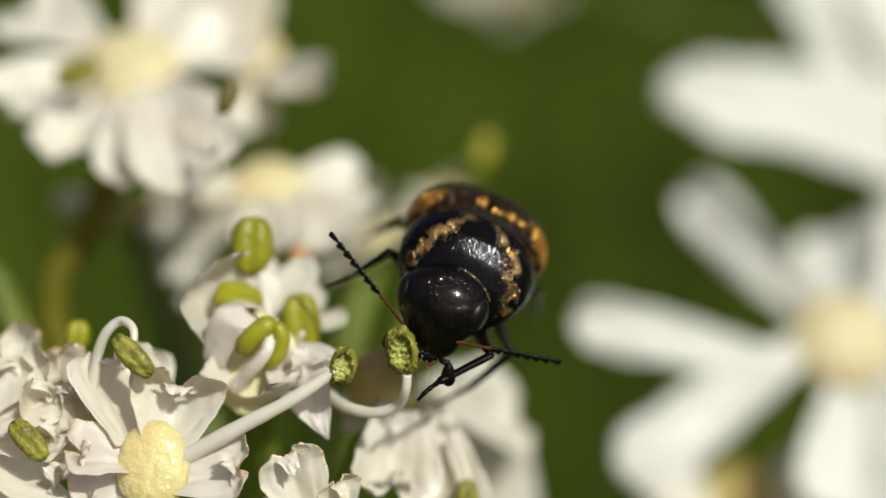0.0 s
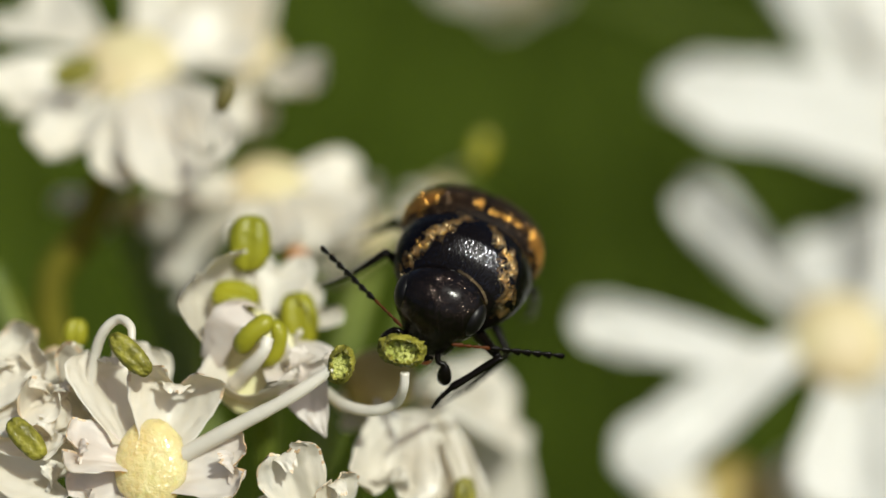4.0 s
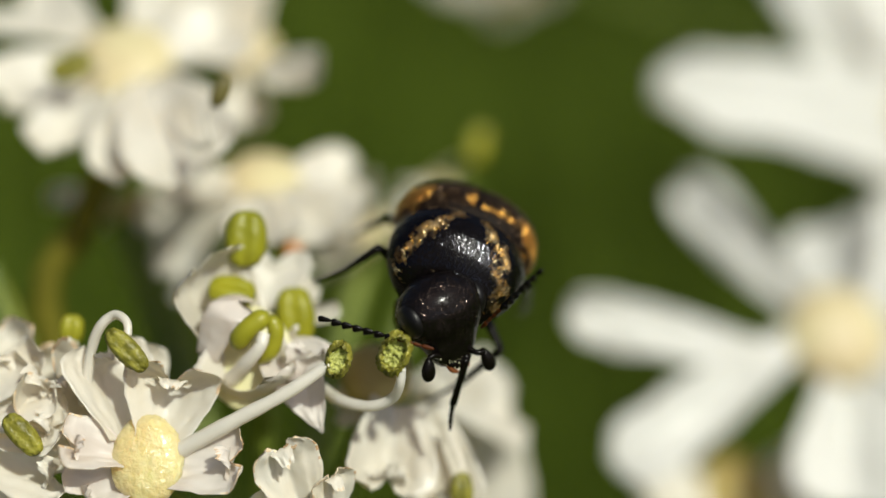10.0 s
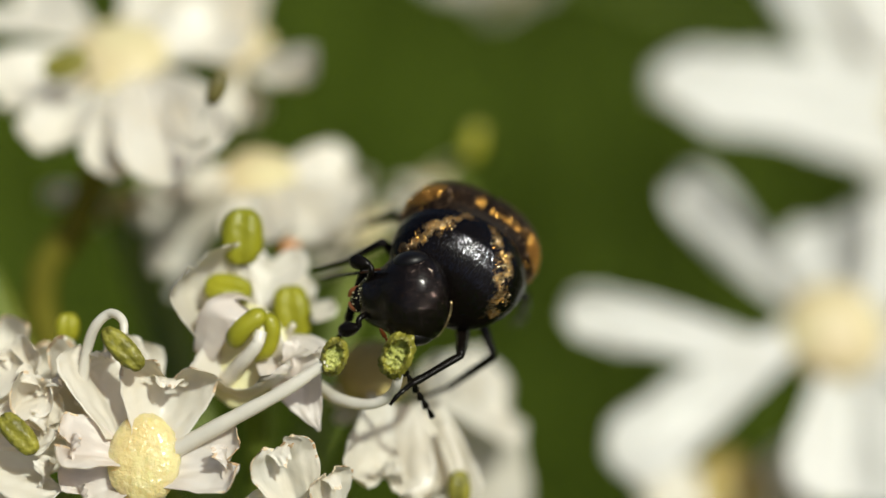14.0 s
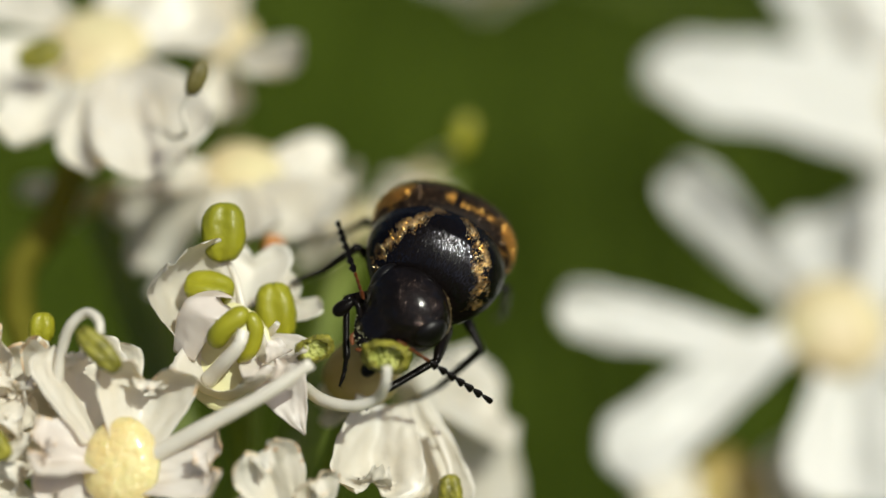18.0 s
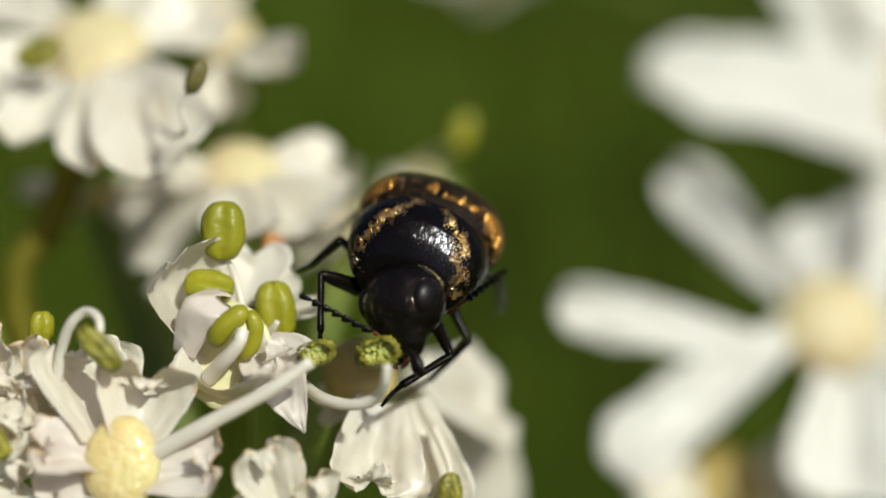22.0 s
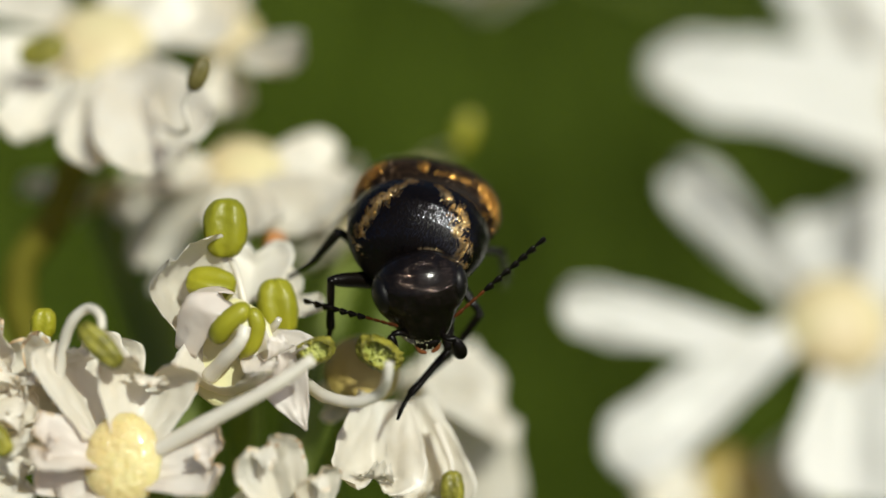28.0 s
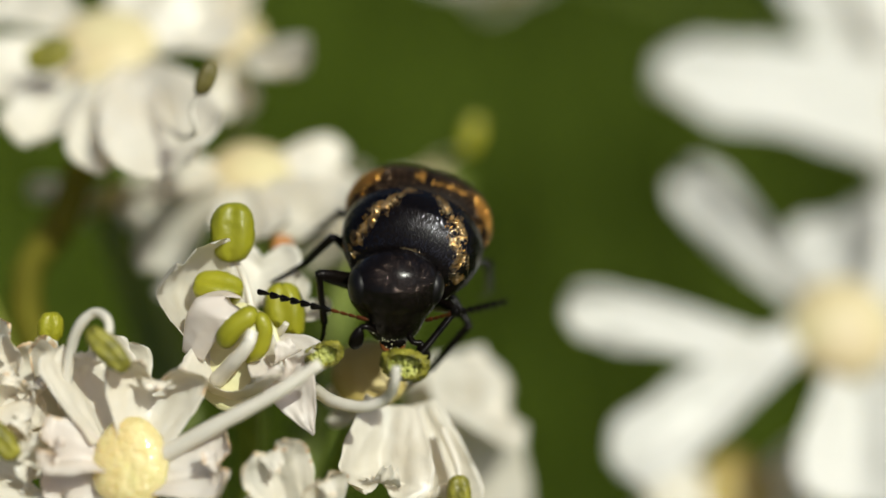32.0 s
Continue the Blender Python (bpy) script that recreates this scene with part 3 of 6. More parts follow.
# The crinkled petals at the picture's lower edge belong to another floret.
f6 = floret(at(-2.33, -5.42, 1.20), "white floret with brown crinkled petal edges", GROUP)
disc(f6, at(-2.30, -5.39, 0.80), TOWARDS + UP * 0.4, 0.6, NECTARY, 0.5, 0.2)
petal(f6, at(-2.39, -5.07, 0.70), at(-3.01, -3.27, 0.00), 1.25, TOWARDS + RIGHT * 0.3, 0.25, 0.1, 0.25, 0.15, seed=41, rim=True, label="white petal with a withered brown rim")
petal(f6, at(-1.98, -5.07, 0.70), at(-2.09, -3.75, 0.05), 0.9, TOWARDS + RIGHT * 0.6, 0.3, 0.15, 0.35, 0.2, seed=42, rim=True)
petal(f6, at(-2.75, -5.32, 0.70), at(-3.67, -4.64, 0.30), 1.1, TOWARDS + UP * 0.3, 0.3, 0.1, 0.2, seed=43)
petal(f6, at(-1.78, -5.45, 0.80), at(-0.65, -5.36, 0.90), 1.2, TOWARDS, 0.3, 0.1, 0.2, seed=44)
petal(f6, at(-2.30, -5.76, 0.80), at(-2.30, -7.12, 0.90), 1.2, TOWARDS, 0.3, 0.1, 0.2, seed=45)
anther(f6, at(-2.61, -3.45, 0.00), UP + RIGHT * 0.3, TOWARDS, 0.22, 0.13, 0.12, WITHERED, 0.8, 5, label="withered yellow crumb")
pedicel(f6, at(-2.33, -5.42, 1.20), NODE_LEFT)


def soft_floret(where, centre, axis, petals, node, label, group, radius=0.7, seed=50, mat=None, notch=0.15, claw=0.3, blade=None):
    f = floret(where, label, group)
    scale = 1 + where.dot(AWAY) / (28 * MM)
    disc(f, centre, axis, radius * scale, mat or NECTARY_BUFF, 0.45, seed)
    for k, (b, t, w, cup, arch, *own) in enumerate(petals):
        petal(f, b, t, w * scale, own[0] if own else axis, cup, arch, 0.2, notch, seed=seed + k, claw=claw, mat=blade, tongue=False, taper=own[1] if len(own) > 1 else 0.0)
    pedicel(f, where, node)
    return f


# Florets further back, out of focus.
f4 = soft_floret(at(-8.69, 4.91, 14.80), at(-7.89, 4.53, 11.20), TOWARDS + UP * 0.7, [
    (at(-7.39, 4.03, 10.75), at(-6.50, 0.92, 6.20), 1.5, 0.35, 0.15), (at(-8.36, 4.03, 10.75), at(-8.82, 1.75, 7.60), 1.15, 0.4, 0.15),
    (at(-8.73, 4.64, 11.20), at(-10.74, 3.22, 9.40), 1.4, 0.3, 0.15), (at(-8.79, 5.17, 12.10), at(-11.43, 6.30, 13.90), 1.7, 0.3, 0.15),
    (at(-7.81, 5.44, 13.00), at(-6.75, 7.67, 16.60), 2.0, 0.3, 0.1), (at(-7.05, 4.64, 11.20), at(-4.92, 5.46, 12.10), 1.6, 0.3, 0.1),
    (at(-7.03, 4.12, 10.30), at(-5.05, 0.92, 5.30), 1.8, 0.3, 0.15)],
    NODE_LEFT, "white floret with a pale yellow nectary", GROUP, 0.85, 60)
stamen(f4, [at(-6.89, 3.85, 10.30), at(-5.48, 2.31, 5.80), at(-4.66, 2.05, 3.70), at(-4.66, 2.54, 3.40), at(-4.45, 2.92, 3.30)], at(-4.34, 3.08, 3.20), UP + RIGHT * 0.45, r=0.055,
       length=0.66, width=0.36, mat=ANTHER_BROWN, crust=0.2, seed=12, label="dark olive anther on a thin filament")
stamen(f4, [at(-8.16, 4.21, 9.85), at(-8.20, 4.12, 8.50)], at(-8.45, 4.10, 8.05), UP * 0.3 + RIGHT, length=1.0, width=0.62, mat=ANTHER_DARK, seed=13)
soft_floret(at(-5.36, 4.54, 15.70), at(-5.28, 5.33, 15.70), TOWARDS + UP * 0.5, [
    (at(-4.99, 4.66, 13.90), at(-2.81, 3.78, 10.30), 0.95, 0.5, 0.1), (at(-5.18, 4.41, 13.00), at(-4.98, 2.91, 12.55), 0.9, 0.4, 0.1),
    (at(-5.56, 5.52, 14.80), at(-6.23, 8.15, 17.50), 1.4, 0.4, 0.1), (at(-5.15, 5.58, 15.25), at(-5.78, 8.14, 18.40), 1.0, 0.4, 0.1)],
    NODE_LEFT, "white floret seen from the side", GROUP, 0.5, 70)
soft_floret(at(-4.66, 1.41, 13.00), at(-4.31, 1.50, 9.85), TOWARDS + UP * 0.9, [
    (at(-3.79, 1.48, 9.40), at(-2.01, 1.56, 11.20), 1.4, 0.3, 0.1), (at(-3.83, 1.19, 8.50), at(-2.15, 0.01, 6.70), 1.4, 0.3, 0.1),
    (at(-4.35, 1.19, 8.50), at(-3.57, -0.34, 4.90), 1.2, 0.3, 0.1), (at(-4.86, 1.48, 9.40), at(-6.59, 1.22, 9.40), 1.2, 0.3, 0.1),
    (at(-4.67, 1.20, 8.95), at(-6.62, -1.08, 10.30), 1.5, 0.3, 0.1),
    ],
    NODE_LEFT, "white floret with a wet yellow nectary", GROUP, 0.7, 80)
f5b = soft_floret(at(-2.08, 0.17, 15.70), at(-1.88, 0.31, 13.00), TOWARDS * 0.3 + UP - RIGHT * 0.9, [
    (at(-2.10, 0.45, 13.00), at(-2.32, 1.45, 14.35), 1.3, 0.3, 0.1), (at(-1.66, 0.31, 13.00), at(-0.88, 0.77, 14.35), 1.3, 0.3, 0.1),
    (at(-2.05, 0.01, 12.10), at(-2.71, -0.69, 11.20), 1.2, 0.3, 0.1),
    (at(-2.39, 0.31, 13.00), at(-3.27, 0.75, 13.00), 1.3, 0.3, 0.1)],
    NODE_LEFT, "white floret with broad petals", GROUP, 0.5, 90)
anther(f5b, at(-3.12, -0.20, 5.20), UP, TOWARDS, 0.62, 0.46, 0.42, ORANGE, label="withered orange anther")
f7 = soft_floret(at(0.65, 1.80, 22.00), at(-0.15, 1.72, 22.00), TOWARDS + UP, [
    (at(-0.24, 1.61, 21.55), at(-1.09, 1.40, 20.20), 0.6, 0.3, 0.1), (at(-0.06, 1.61, 21.55), at(0.28, 0.69, 19.30), 0.7, 0.3, 0.1),
    (at(-0.24, 1.45, 22.00), at(-1.44, 0.53, 20.20), 0.7, 0.3, 0.1)],
    NODE_LEFT, "small white floret behind the beetle", GROUP, 0.35, 100)
stamen(f7, [at(-0.06, 2.30, 21.10), at(0.45, 2.47, 19.30), at(0.84, 2.54, 17.50)], at(1.01, 2.85, 16.60), UP + RIGHT * 0.3, length=0.95, width=0.5, depth=0.45, seed=7,
       label="yellow-green anther on a thin filament")

# The large outer florets across the gap.
r2 = soft_floret(at(12.85, -2.89, 22.90), at(11.55, -2.60, 18.40), TOWARDS + UP * 0.3, [
    (at(10.20, -3.40, 18.40), at(2.90, -1.80, 15.70), 0.88, 0.25, 0.08), (at(10.54, -2.60, 18.40), at(4.40, -6.47, 15.70), 1.2, 0.25, 0.10),
    (at(11.20, -2.05, 20.20), at(8.10, 2.20, 24.70), 1.05, 0.25, 0.1, TOWARDS - RIGHT * 0.45), (at(12.10, -3.30, 18.40), at(11.60, -7.70, 16.60), 2.2, 0.25, 0.1),
    (at(12.34, -2.05, 20.20), at(12.89, 0.76, 23.80), 1.8, 0.25, 0.1, TOWARDS - RIGHT * 0.6), (at(13.03, -2.05, 20.20), at(16.32, 1.15, 24.70), 1.9, 0.25, 0.1),
    (at(12.88, -2.97, 18.40), at(15.88, -3.89, 17.50), 1.9, 0.25, 0.1)],
    NODE_RIGHT, "large white outer floret with long petals", GROUP, 0.85, 110, NECTARY_BUFF, notch=0.03, claw=0.42, blade=PETAL_OUTER)
r1 = soft_floret(at(21.06, 5.66, 37.75), at(19.40, 5.49, 33.25), TOWARDS + UP * 0.4, [
    (at(18.90, 3.95, 33.25), at(6.50, 5.30, 27.40), 2.5, 0.2, 0.12, TOWARDS + UP * 0.4, 0.60),
    (at(18.40, 5.40, 35.00), at(15.60, 13.60, 40.00), 2.5, 0.2, 0.1), (at(19.18, 4.62, 33.25), at(18.06, 0.23, 31.00), 2.0, 0.2, 0.1),
    (at(19.98, 6.42, 33.70), at(24.97, 8.07, 34.60), 2.4, 0.2, 0.1), (at(19.38, 7.18, 34.60), at(18.37, 11.85, 38.20), 2.2, 0.2, 0.1)],
    NODE_RIGHT, "large white outer floret with a broad petal", GROUP, 0.9, 120, notch=0.03, claw=0.8, blade=PETAL_OUTER)
soft_floret(at(9.75, -8.31, 23.80), at(8.90, -7.56, 20.20), TOWARDS + UP * 0.5, [
    (at(8.55, -7.56, 20.20), at(5.58, -7.61, 18.40), 1.3, 0.2, 0.1), (at(9.41, -7.73, 20.20), at(11.65, -7.04, 20.20), 1.4, 0.2, 0.1),
    (at(8.90, -8.25, 20.20), at(8.23, -10.26, 18.40), 1.5, 0.2, 0.1), (at(9.41, -8.25, 20.20), at(10.72, -9.60, 18.40), 1.5, 0.2, 0.1)],
    NODE_RIGHT, "white floret with a yellow and pink centre", GROUP, 0.7, 130, NECTARY_DULL)
soft_floret(at(4.09, 21.32, 85.00), at(4.01, 20.73, 82.75), TOWARDS - RIGHT * 0.7, [
    (at(3.61, 20.53, 82.75), at(1.02, 17.04, 80.50), 1.5, 0.2, 0.1), (at(4.40, 20.53, 82.75), at(6.44, 17.04, 80.50), 1.5, 0.2, 0.1),
    (at(3.03, 21.01, 83.20), at(-0.55, 21.16, 84.10), 1.5, 0.2, 0.1), (at(4.62, 21.01, 83.20), at(8.26, 20.76, 84.10), 1.5, 0.2, 0.1)],
    at(22.50, 6.05, 42.25), "white floret far behind the beetle", GROUP, 0.9, 140)
# Florets that fill the umbel's left side behind the sharp ones.
soft_floret(at(-2.66, -0.47, 17.50), at(-2.65, -0.21, 14.80), TOWARDS * 0.3 + UP - RIGHT * 0.9, [
    (at(-2.80, -0.06, 14.80), at(-3.72, 0.64, 15.70), 1.2, 0.3, 0.1), (at(-2.35, -0.14, 14.80), at(-1.46, 0.33, 15.70), 1.2, 0.3, 0.1),
    (at(-2.80, -0.37, 14.80), at(-3.42, -0.90, 14.80), 0.9, 0.3, 0.1)],
    NODE_LEFT, "white floret deep in the umbel behind the beetle", GROUP, 0.4, 160)

soft_floret(at(-8.60, 0.60, 15.00), at(-8.26, 1.07, 13.00), TOWARDS * 0.4 + UP - RIGHT * 0.5, [
    (at(-8.50, 1.07, 13.00), at(-10.30, 1.07, 13.00), 0.9, 0.3, 0.1), (at(-8.40, 0.90, 13.00), at(-9.28, 0.26, 13.00), 0.9, 0.3, 0.1),
    (at(-7.95, 1.10, 13.00), at(-6.50, 1.43, 13.50), 1.0, 0.3, 0.1), (at(-8.00, 0.90, 13.00), at(-7.09, 0.33, 13.00), 1.0, 0.3, 0.1)],
    NODE_LEFT, "blurred white floret deep between two larger ones", GROUP, 0.4, 170, NECTARY_DULL)

# ---- stalks and ground ----
GROUND_Z = -0.75
stem_top = at(4.0, -34.0, 26.0)
stem = thing("hogweed_plant", stem_top, "ribbed green hogweed stem with rays to the umbellets", "plant")
tube("stem", [stem_top, stem_top + Vector((0.006, 0.01, -0.30)), Vector((stem_top.x + 0.02, stem_top.y + 0.02, GROUND_Z - 0.01))], lambda s: 0.0035 + 0.003 * s,
     STALK, stem, steps=14, sides=14)
tube("ray", [stem_top, stem_top.lerp(NODE_LEFT, 0.5) - RIGHT * 1.5 * MM, NODE_LEFT], 0.0006, STALK, stem)
tube("ray", [stem_top, stem_top.lerp(NODE_RIGHT, 0.5) + RIGHT * 1.5 * MM, NODE_RIGHT], 0.0006, STALK, stem)
tube("bract", [at(-10.48, -0.38, 8.50), at(-9.95, -2.00, 8.50), at(-9.57, -3.64, 8.50), NODE_LEFT], 0.20 * MM, STALK, stem, "narrow green bract")
tube("bract", [at(-8.00, 2.60, 11.0), at(-8.60, 0.60, 10.0), at(-9.20, -2.2, 9.5), NODE_LEFT], 0.36 * MM, OLIVE_STALK, stem, "olive-brown stalk of a floret")
petal(stem, at(-9.70, -3.60, 9.85), at(-10.75, -0.30, 8.95), 0.9, TOWARDS + RIGHT * 0.4 + UP * 0.5, 0.2, 0.1, 0.0, 0.0, mat=BRACT, seed=180, claw=0.5, tongue=False, taper=0.5).name = "leaf"


def ground():
    rnd = random.Random(5)
    rings = [0.0, 0.3, 0.8, 1.6, 3, 6, 12, 30, 80, 250, 900, 3000]
    verts, faces, sides = [], [], 40
    for r in rings:
        for k in range(sides):
            a = 2 * math.pi * k / sides
            verts.append(Vector((r * math.cos(a), r * math.sin(a), GROUND_Z + (rnd.uniform(-0.015, 0.015) if 0 < r < 20 else 0))))
    for i in range(len(rings) - 1):
        for k in range(sides):
            a, b = i * sides + k, i * sides + (k + 1) % sides
            faces.append((a, b, b + sides, a + sides))
    tagged(mesh_object("ground", verts, faces, SOIL), "mossy green meadow ground", "ground", kind="structure")
    v, f = [], []
    for _ in range(16000):
        x, y = rnd.gauss(0, 1.5), rnd.gauss(1.3, 1.7)
        h, a = rnd.uniform(0.08, 0.28), rnd.uniform(0, 6.28)
        d, s = Vector((math.cos(a), math.sin(a), 0)), Vector((-math.sin(a), math.cos(a), 0))
        w, lean = rnd.uniform(0.002, 0.006), rnd.uniform(0.2, 0.8)
        b = Vector((x, y, GROUND_Z - 0.01))
        m, t = b + Vector((0, 0, h * 0.6)) + d * h * lean * 0.25, b + Vector((0, 0, h)) + d * h * lean * 0.8
        n = len(v)
        v += [b - s * w, b + s * w, m - s * w * 0.8 + d * w * 0.3, m + s * w * 0.8 + d * w * 0.3, t]
        f += [(n, n + 1, n + 3, n + 2), (n + 2, n + 3, n + 4)]
    tagged(mesh_object("meadow_grass", v, f, GRASS), "blurred dark green meadow grass", "grass", kind="stuff")


ground()


# ---- the beetle ----
def loft(sections, a0=0.0, a1=2 * math.pi, sides=36, front=True, back=True, e=0.85):
    """sections: (y, half width, height above, depth below, lift) in mm; angles from the right side over the top."""
    closed = a1 - a0 > 6.2
    cols = sides if closed else sides + 1
    verts, faces = [], []
    for y, w, up, low, lift in sections:
        for k in range(cols):
            a = a0 + (a1 - a0) * k / sides
            c, s = math.cos(a), math.sin(a)
            cc, ss = math.copysign(abs(c) ** e, c), math.copysign(abs(s) ** e, s)
            verts.append(Vector((w * cc, y, lift + (up if s > 0 else low) * ss)) * MM)
    for i in range(len(sections) - 1):
        for k in range(sides):
            a, b = i * cols + k, i * cols + (k + 1) % cols
            faces.append((a, a + cols, b + cols, b))
    if front and closed:
        faces.append(tuple(range(cols)))
    if back and closed:
        faces.append(tuple(range((len(sections) - 1) * cols, len(sections) * cols))[::-1])
    return verts, faces


def section_at(sections, y):
    for p, q in zip(sections, sections[1:]):
        if p[0] <= y <= q[0]:
            t = (y - p[0]) / (q[0] - p[0])
            return [a + (b - a) * t for a, b in zip(p, q)]
    return sections[-1]


def hairs(sections, count, mask, length, width, seed, arc=(0.02, 0.98), twist=0.55, lift=0.45, e=0.85):
    """Short hairs lying on a lofted shell, combed backwards. mask(x, y, z) says how likely one grows there."""
    rnd = random.Random(seed)
    v, f = [], []
    y0, y1 = sections[0][0], sections[-1][0]

    def place(y, a):
        _, w, up, low, rise = section_at(sections, y)
        c, s = math.cos(a), math.sin(a)
        return Vector((w * math.copysign(abs(c) ** e, c), y, rise + (up if s > 0 else low) * math.copysign(abs(s) ** e, s)))
    tries = 0
    while len(v) < count * 4 and tries < count * 30:
        tries += 1
        y, a = rnd.uniform(y0, y1), math.pi * rnd.uniform(*arc)
        p = place(y, a)
        if rnd.random() > mask(p.x, p.y, p.z):
            continue
        ds = 0.02
        ty = (place(min(y + ds, y1), a) - place(max(y - ds, y0), a)).normalized()
        ta = (place(y, a + ds) - place(y, a - ds)).normalized()
        n = ty.cross(ta)
        if n.z < 0 and abs(n.z) > 0.2:
            n = -n
        if n.dot(Vector((p.x, 0, p.z + 0.3))) < 0:
            n = -n
        d = (ty + ta * rnd.gauss(0, 0.38)).normalized()
        side = n.cross(d).normalized()
        roll = rnd.gauss(0, twist)
        side = (side * math.cos(roll) + n * math.sin(roll)).normalized()
        ln, wd = length * rnd.uniform(0.7, 1.3), width * rnd.uniform(0.7, 1.3)
        k = len(v)
        b = p + n * 0.006
        tip = b + d * ln + n * ln * rnd.uniform(0.03, lift)
        v += [(b - side * wd) * MM, (b + side * wd) * MM, (tip + side * wd * 0.35) * MM, (tip - side * wd * 0.35) * MM]
        f.append((k, k + 1, k + 2, k + 3))
    return v, f


PRONOTUM = [(-0.84, 0.38, 0.14, 0.30, -0.25), (-0.82, 0.68, 0.32, 0.45, -0.20), (-0.75, 0.92, 0.53, 0.60, -0.12), (-0.58, 1.08, 0.75, 0.75, -0.03),
            (-0.32, 1.22, 0.90, 0.85, 0.04), (0.0, 1.29, 0.98, 0.90, 0.07), (0.30, 1.30, 0.98, 0.90, 0.07), (0.50, 1.27, 0.92, 0.90, 0.05),
            (0.57, 1.22, 0.86, 0.86, 0.05)]
ELYTRA = [(0.50, 1.18, 0.86, 0.40, 0.02), (0.58, 1.30, 0.98, 0.45, 0.02), (0.95, 1.38, 1.06, 0.5, 0.04), (1.55, 1.36, 1.06, 0.5, -0.10),
          (2.3, 1.24, 0.96, 0.47, -0.40), (3.0, 1.04, 0.80, 0.42, -0.76), (3.7, 0.78, 0.58, 0.34, -1.15), (4.25, 0.46, 0.37, 0.25, -1.48),
          (4.5, 0.17, 0.17, 0.14, -1.64)]
ABDOMEN = [(0.3, 1.0, 0.3, 0.95, -0.05), (1.1, 1.18, 0.3, 0.95, -0.05), (2.2, 1.05, 0.3, 0.75, -0.4), (3.2, 0.76, 0.2, 0.5, -0.88),
           (4.1, 0.42, 0.12, 0.3, -1.40), (4.8, 0.14, 0.08, 0.10, -1.86), (5.2, 0.02, 0.02, 0.02, -2.14)]


def patch(x, y, z, seed):
    return noise.noise(Vector((x * 3.2, y * 3.2, z * 3.2 + seed)))


def gold_pronotum(x, y, z):
    """Two ragged bands that spread from the rear middle to the front corners, thinner towards the front."""
    ax = abs(x)
    line = 0.14 + 0.86 * max(0.0, 0.26 - y) ** 0.8 + 0.12 * patch(x, y, z, 9)
    thick = 0.16 + 0.07 * patch(x * 2, y * 2, z, 2)
    band = math.exp(-((ax - line) / max(0.06, thick)) ** 2) * min(1.0, max(0.0, (0.34 - y) / 0.08))
    rear = math.exp(-((y - 0.45) / 0.05) ** 2) * (ax > 0.25) * (0.30 if x < 0 else 0.6)
    k = max(band, rear) * (1.0 if y > -0.2 else max(0.3, 1.0 + 1.1 * (y + 0.2)))
    return min(1.0, max(0.0, k * (0.42 + 1.1 * patch(x * 1.8, y * 1.8, z * 1.8, 1) + 0.9 * patch(x * 6, y * 6, z * 6, 5)) - 0.02))


def gold_elytra(x, y, z):
    """A spot at the suture, a thin bar along the base, a large spot on each shoulder and a bar further back."""
    ax = abs(x)
    spot = 2.0 * math.exp(-((x + 0.12) / 0.12) ** 2 - ((y - 0.82) / 0.11) ** 2)
    spot2 = 2.0 * math.exp(-((ax - 1.10) / 0.20) ** 2 - ((y - 0.90) / 0.26) ** 2)
    bar = math.exp(-((y - 0.70 - 0.10 * ax) / 0.05) ** 2) * ((0.75 if x > 0 else 0.22) + 0.5 * patch(x * 2, y, z, 3))
    back_bar = math.exp(-((y - 2.6 - 0.3 * math.sin(ax * 4)) / 0.16) ** 2) * 0.8
    k = max(spot, spot2, bar, back_bar)
    return min(1.0, max(0.0, k * 1.1 + 1.0 * patch(x * 1.7, y * 1.7, z * 1.7, 4) * k - 0.22))


beetle = tagged(new("beetle"), "black tumbling flower beetle with golden hair patches, chewing an anther", "beetle")
beetle.empty_display_size = 0.001


def limb(name, profile, mat, parent, label="", sides=10, flat=0.8, spines=0, seed=0):
    """A leg segment along x: profile of (x, radius, sag) in mm."""
    line = [Vector((x, 0, s)) * MM for x, r, s in profile]
    xs = [p[0] for p in profile]
    rs = [p[1] for p in profile]
    fine = smooth_line(line, 4)
    v, f = tube_data(fine, lambda t: float(np.interp(xs[0] + (xs[-1] - xs[0]) * t, xs, rs)) * MM, sides, flat)
    rnd = random.Random(seed)
    for _ in range(spines):
        x = rnd.uniform(xs[0], xs[-1])
        r = float(np.interp(x, xs, rs))
        z = float(np.interp(x, xs, [p[2] for p in profile]))
        a = rnd.uniform(0, 6.28)
        o = Vector((0, math.cos(a), math.sin(a)))
        b = Vector((x, 0, z)) + o * r * 0.8
        tip = b + o * 0.035 + Vector((0.06, 0, 0))
        k = len(v)
        v += [(b - Vector((0.008, 0, 0))) * MM, (b + Vector((0.008, 0, 0))) * MM, tip * MM]
        f.append((k, k + 1, k + 2))
    return mesh_object(name, v, f, mat, parent, label)


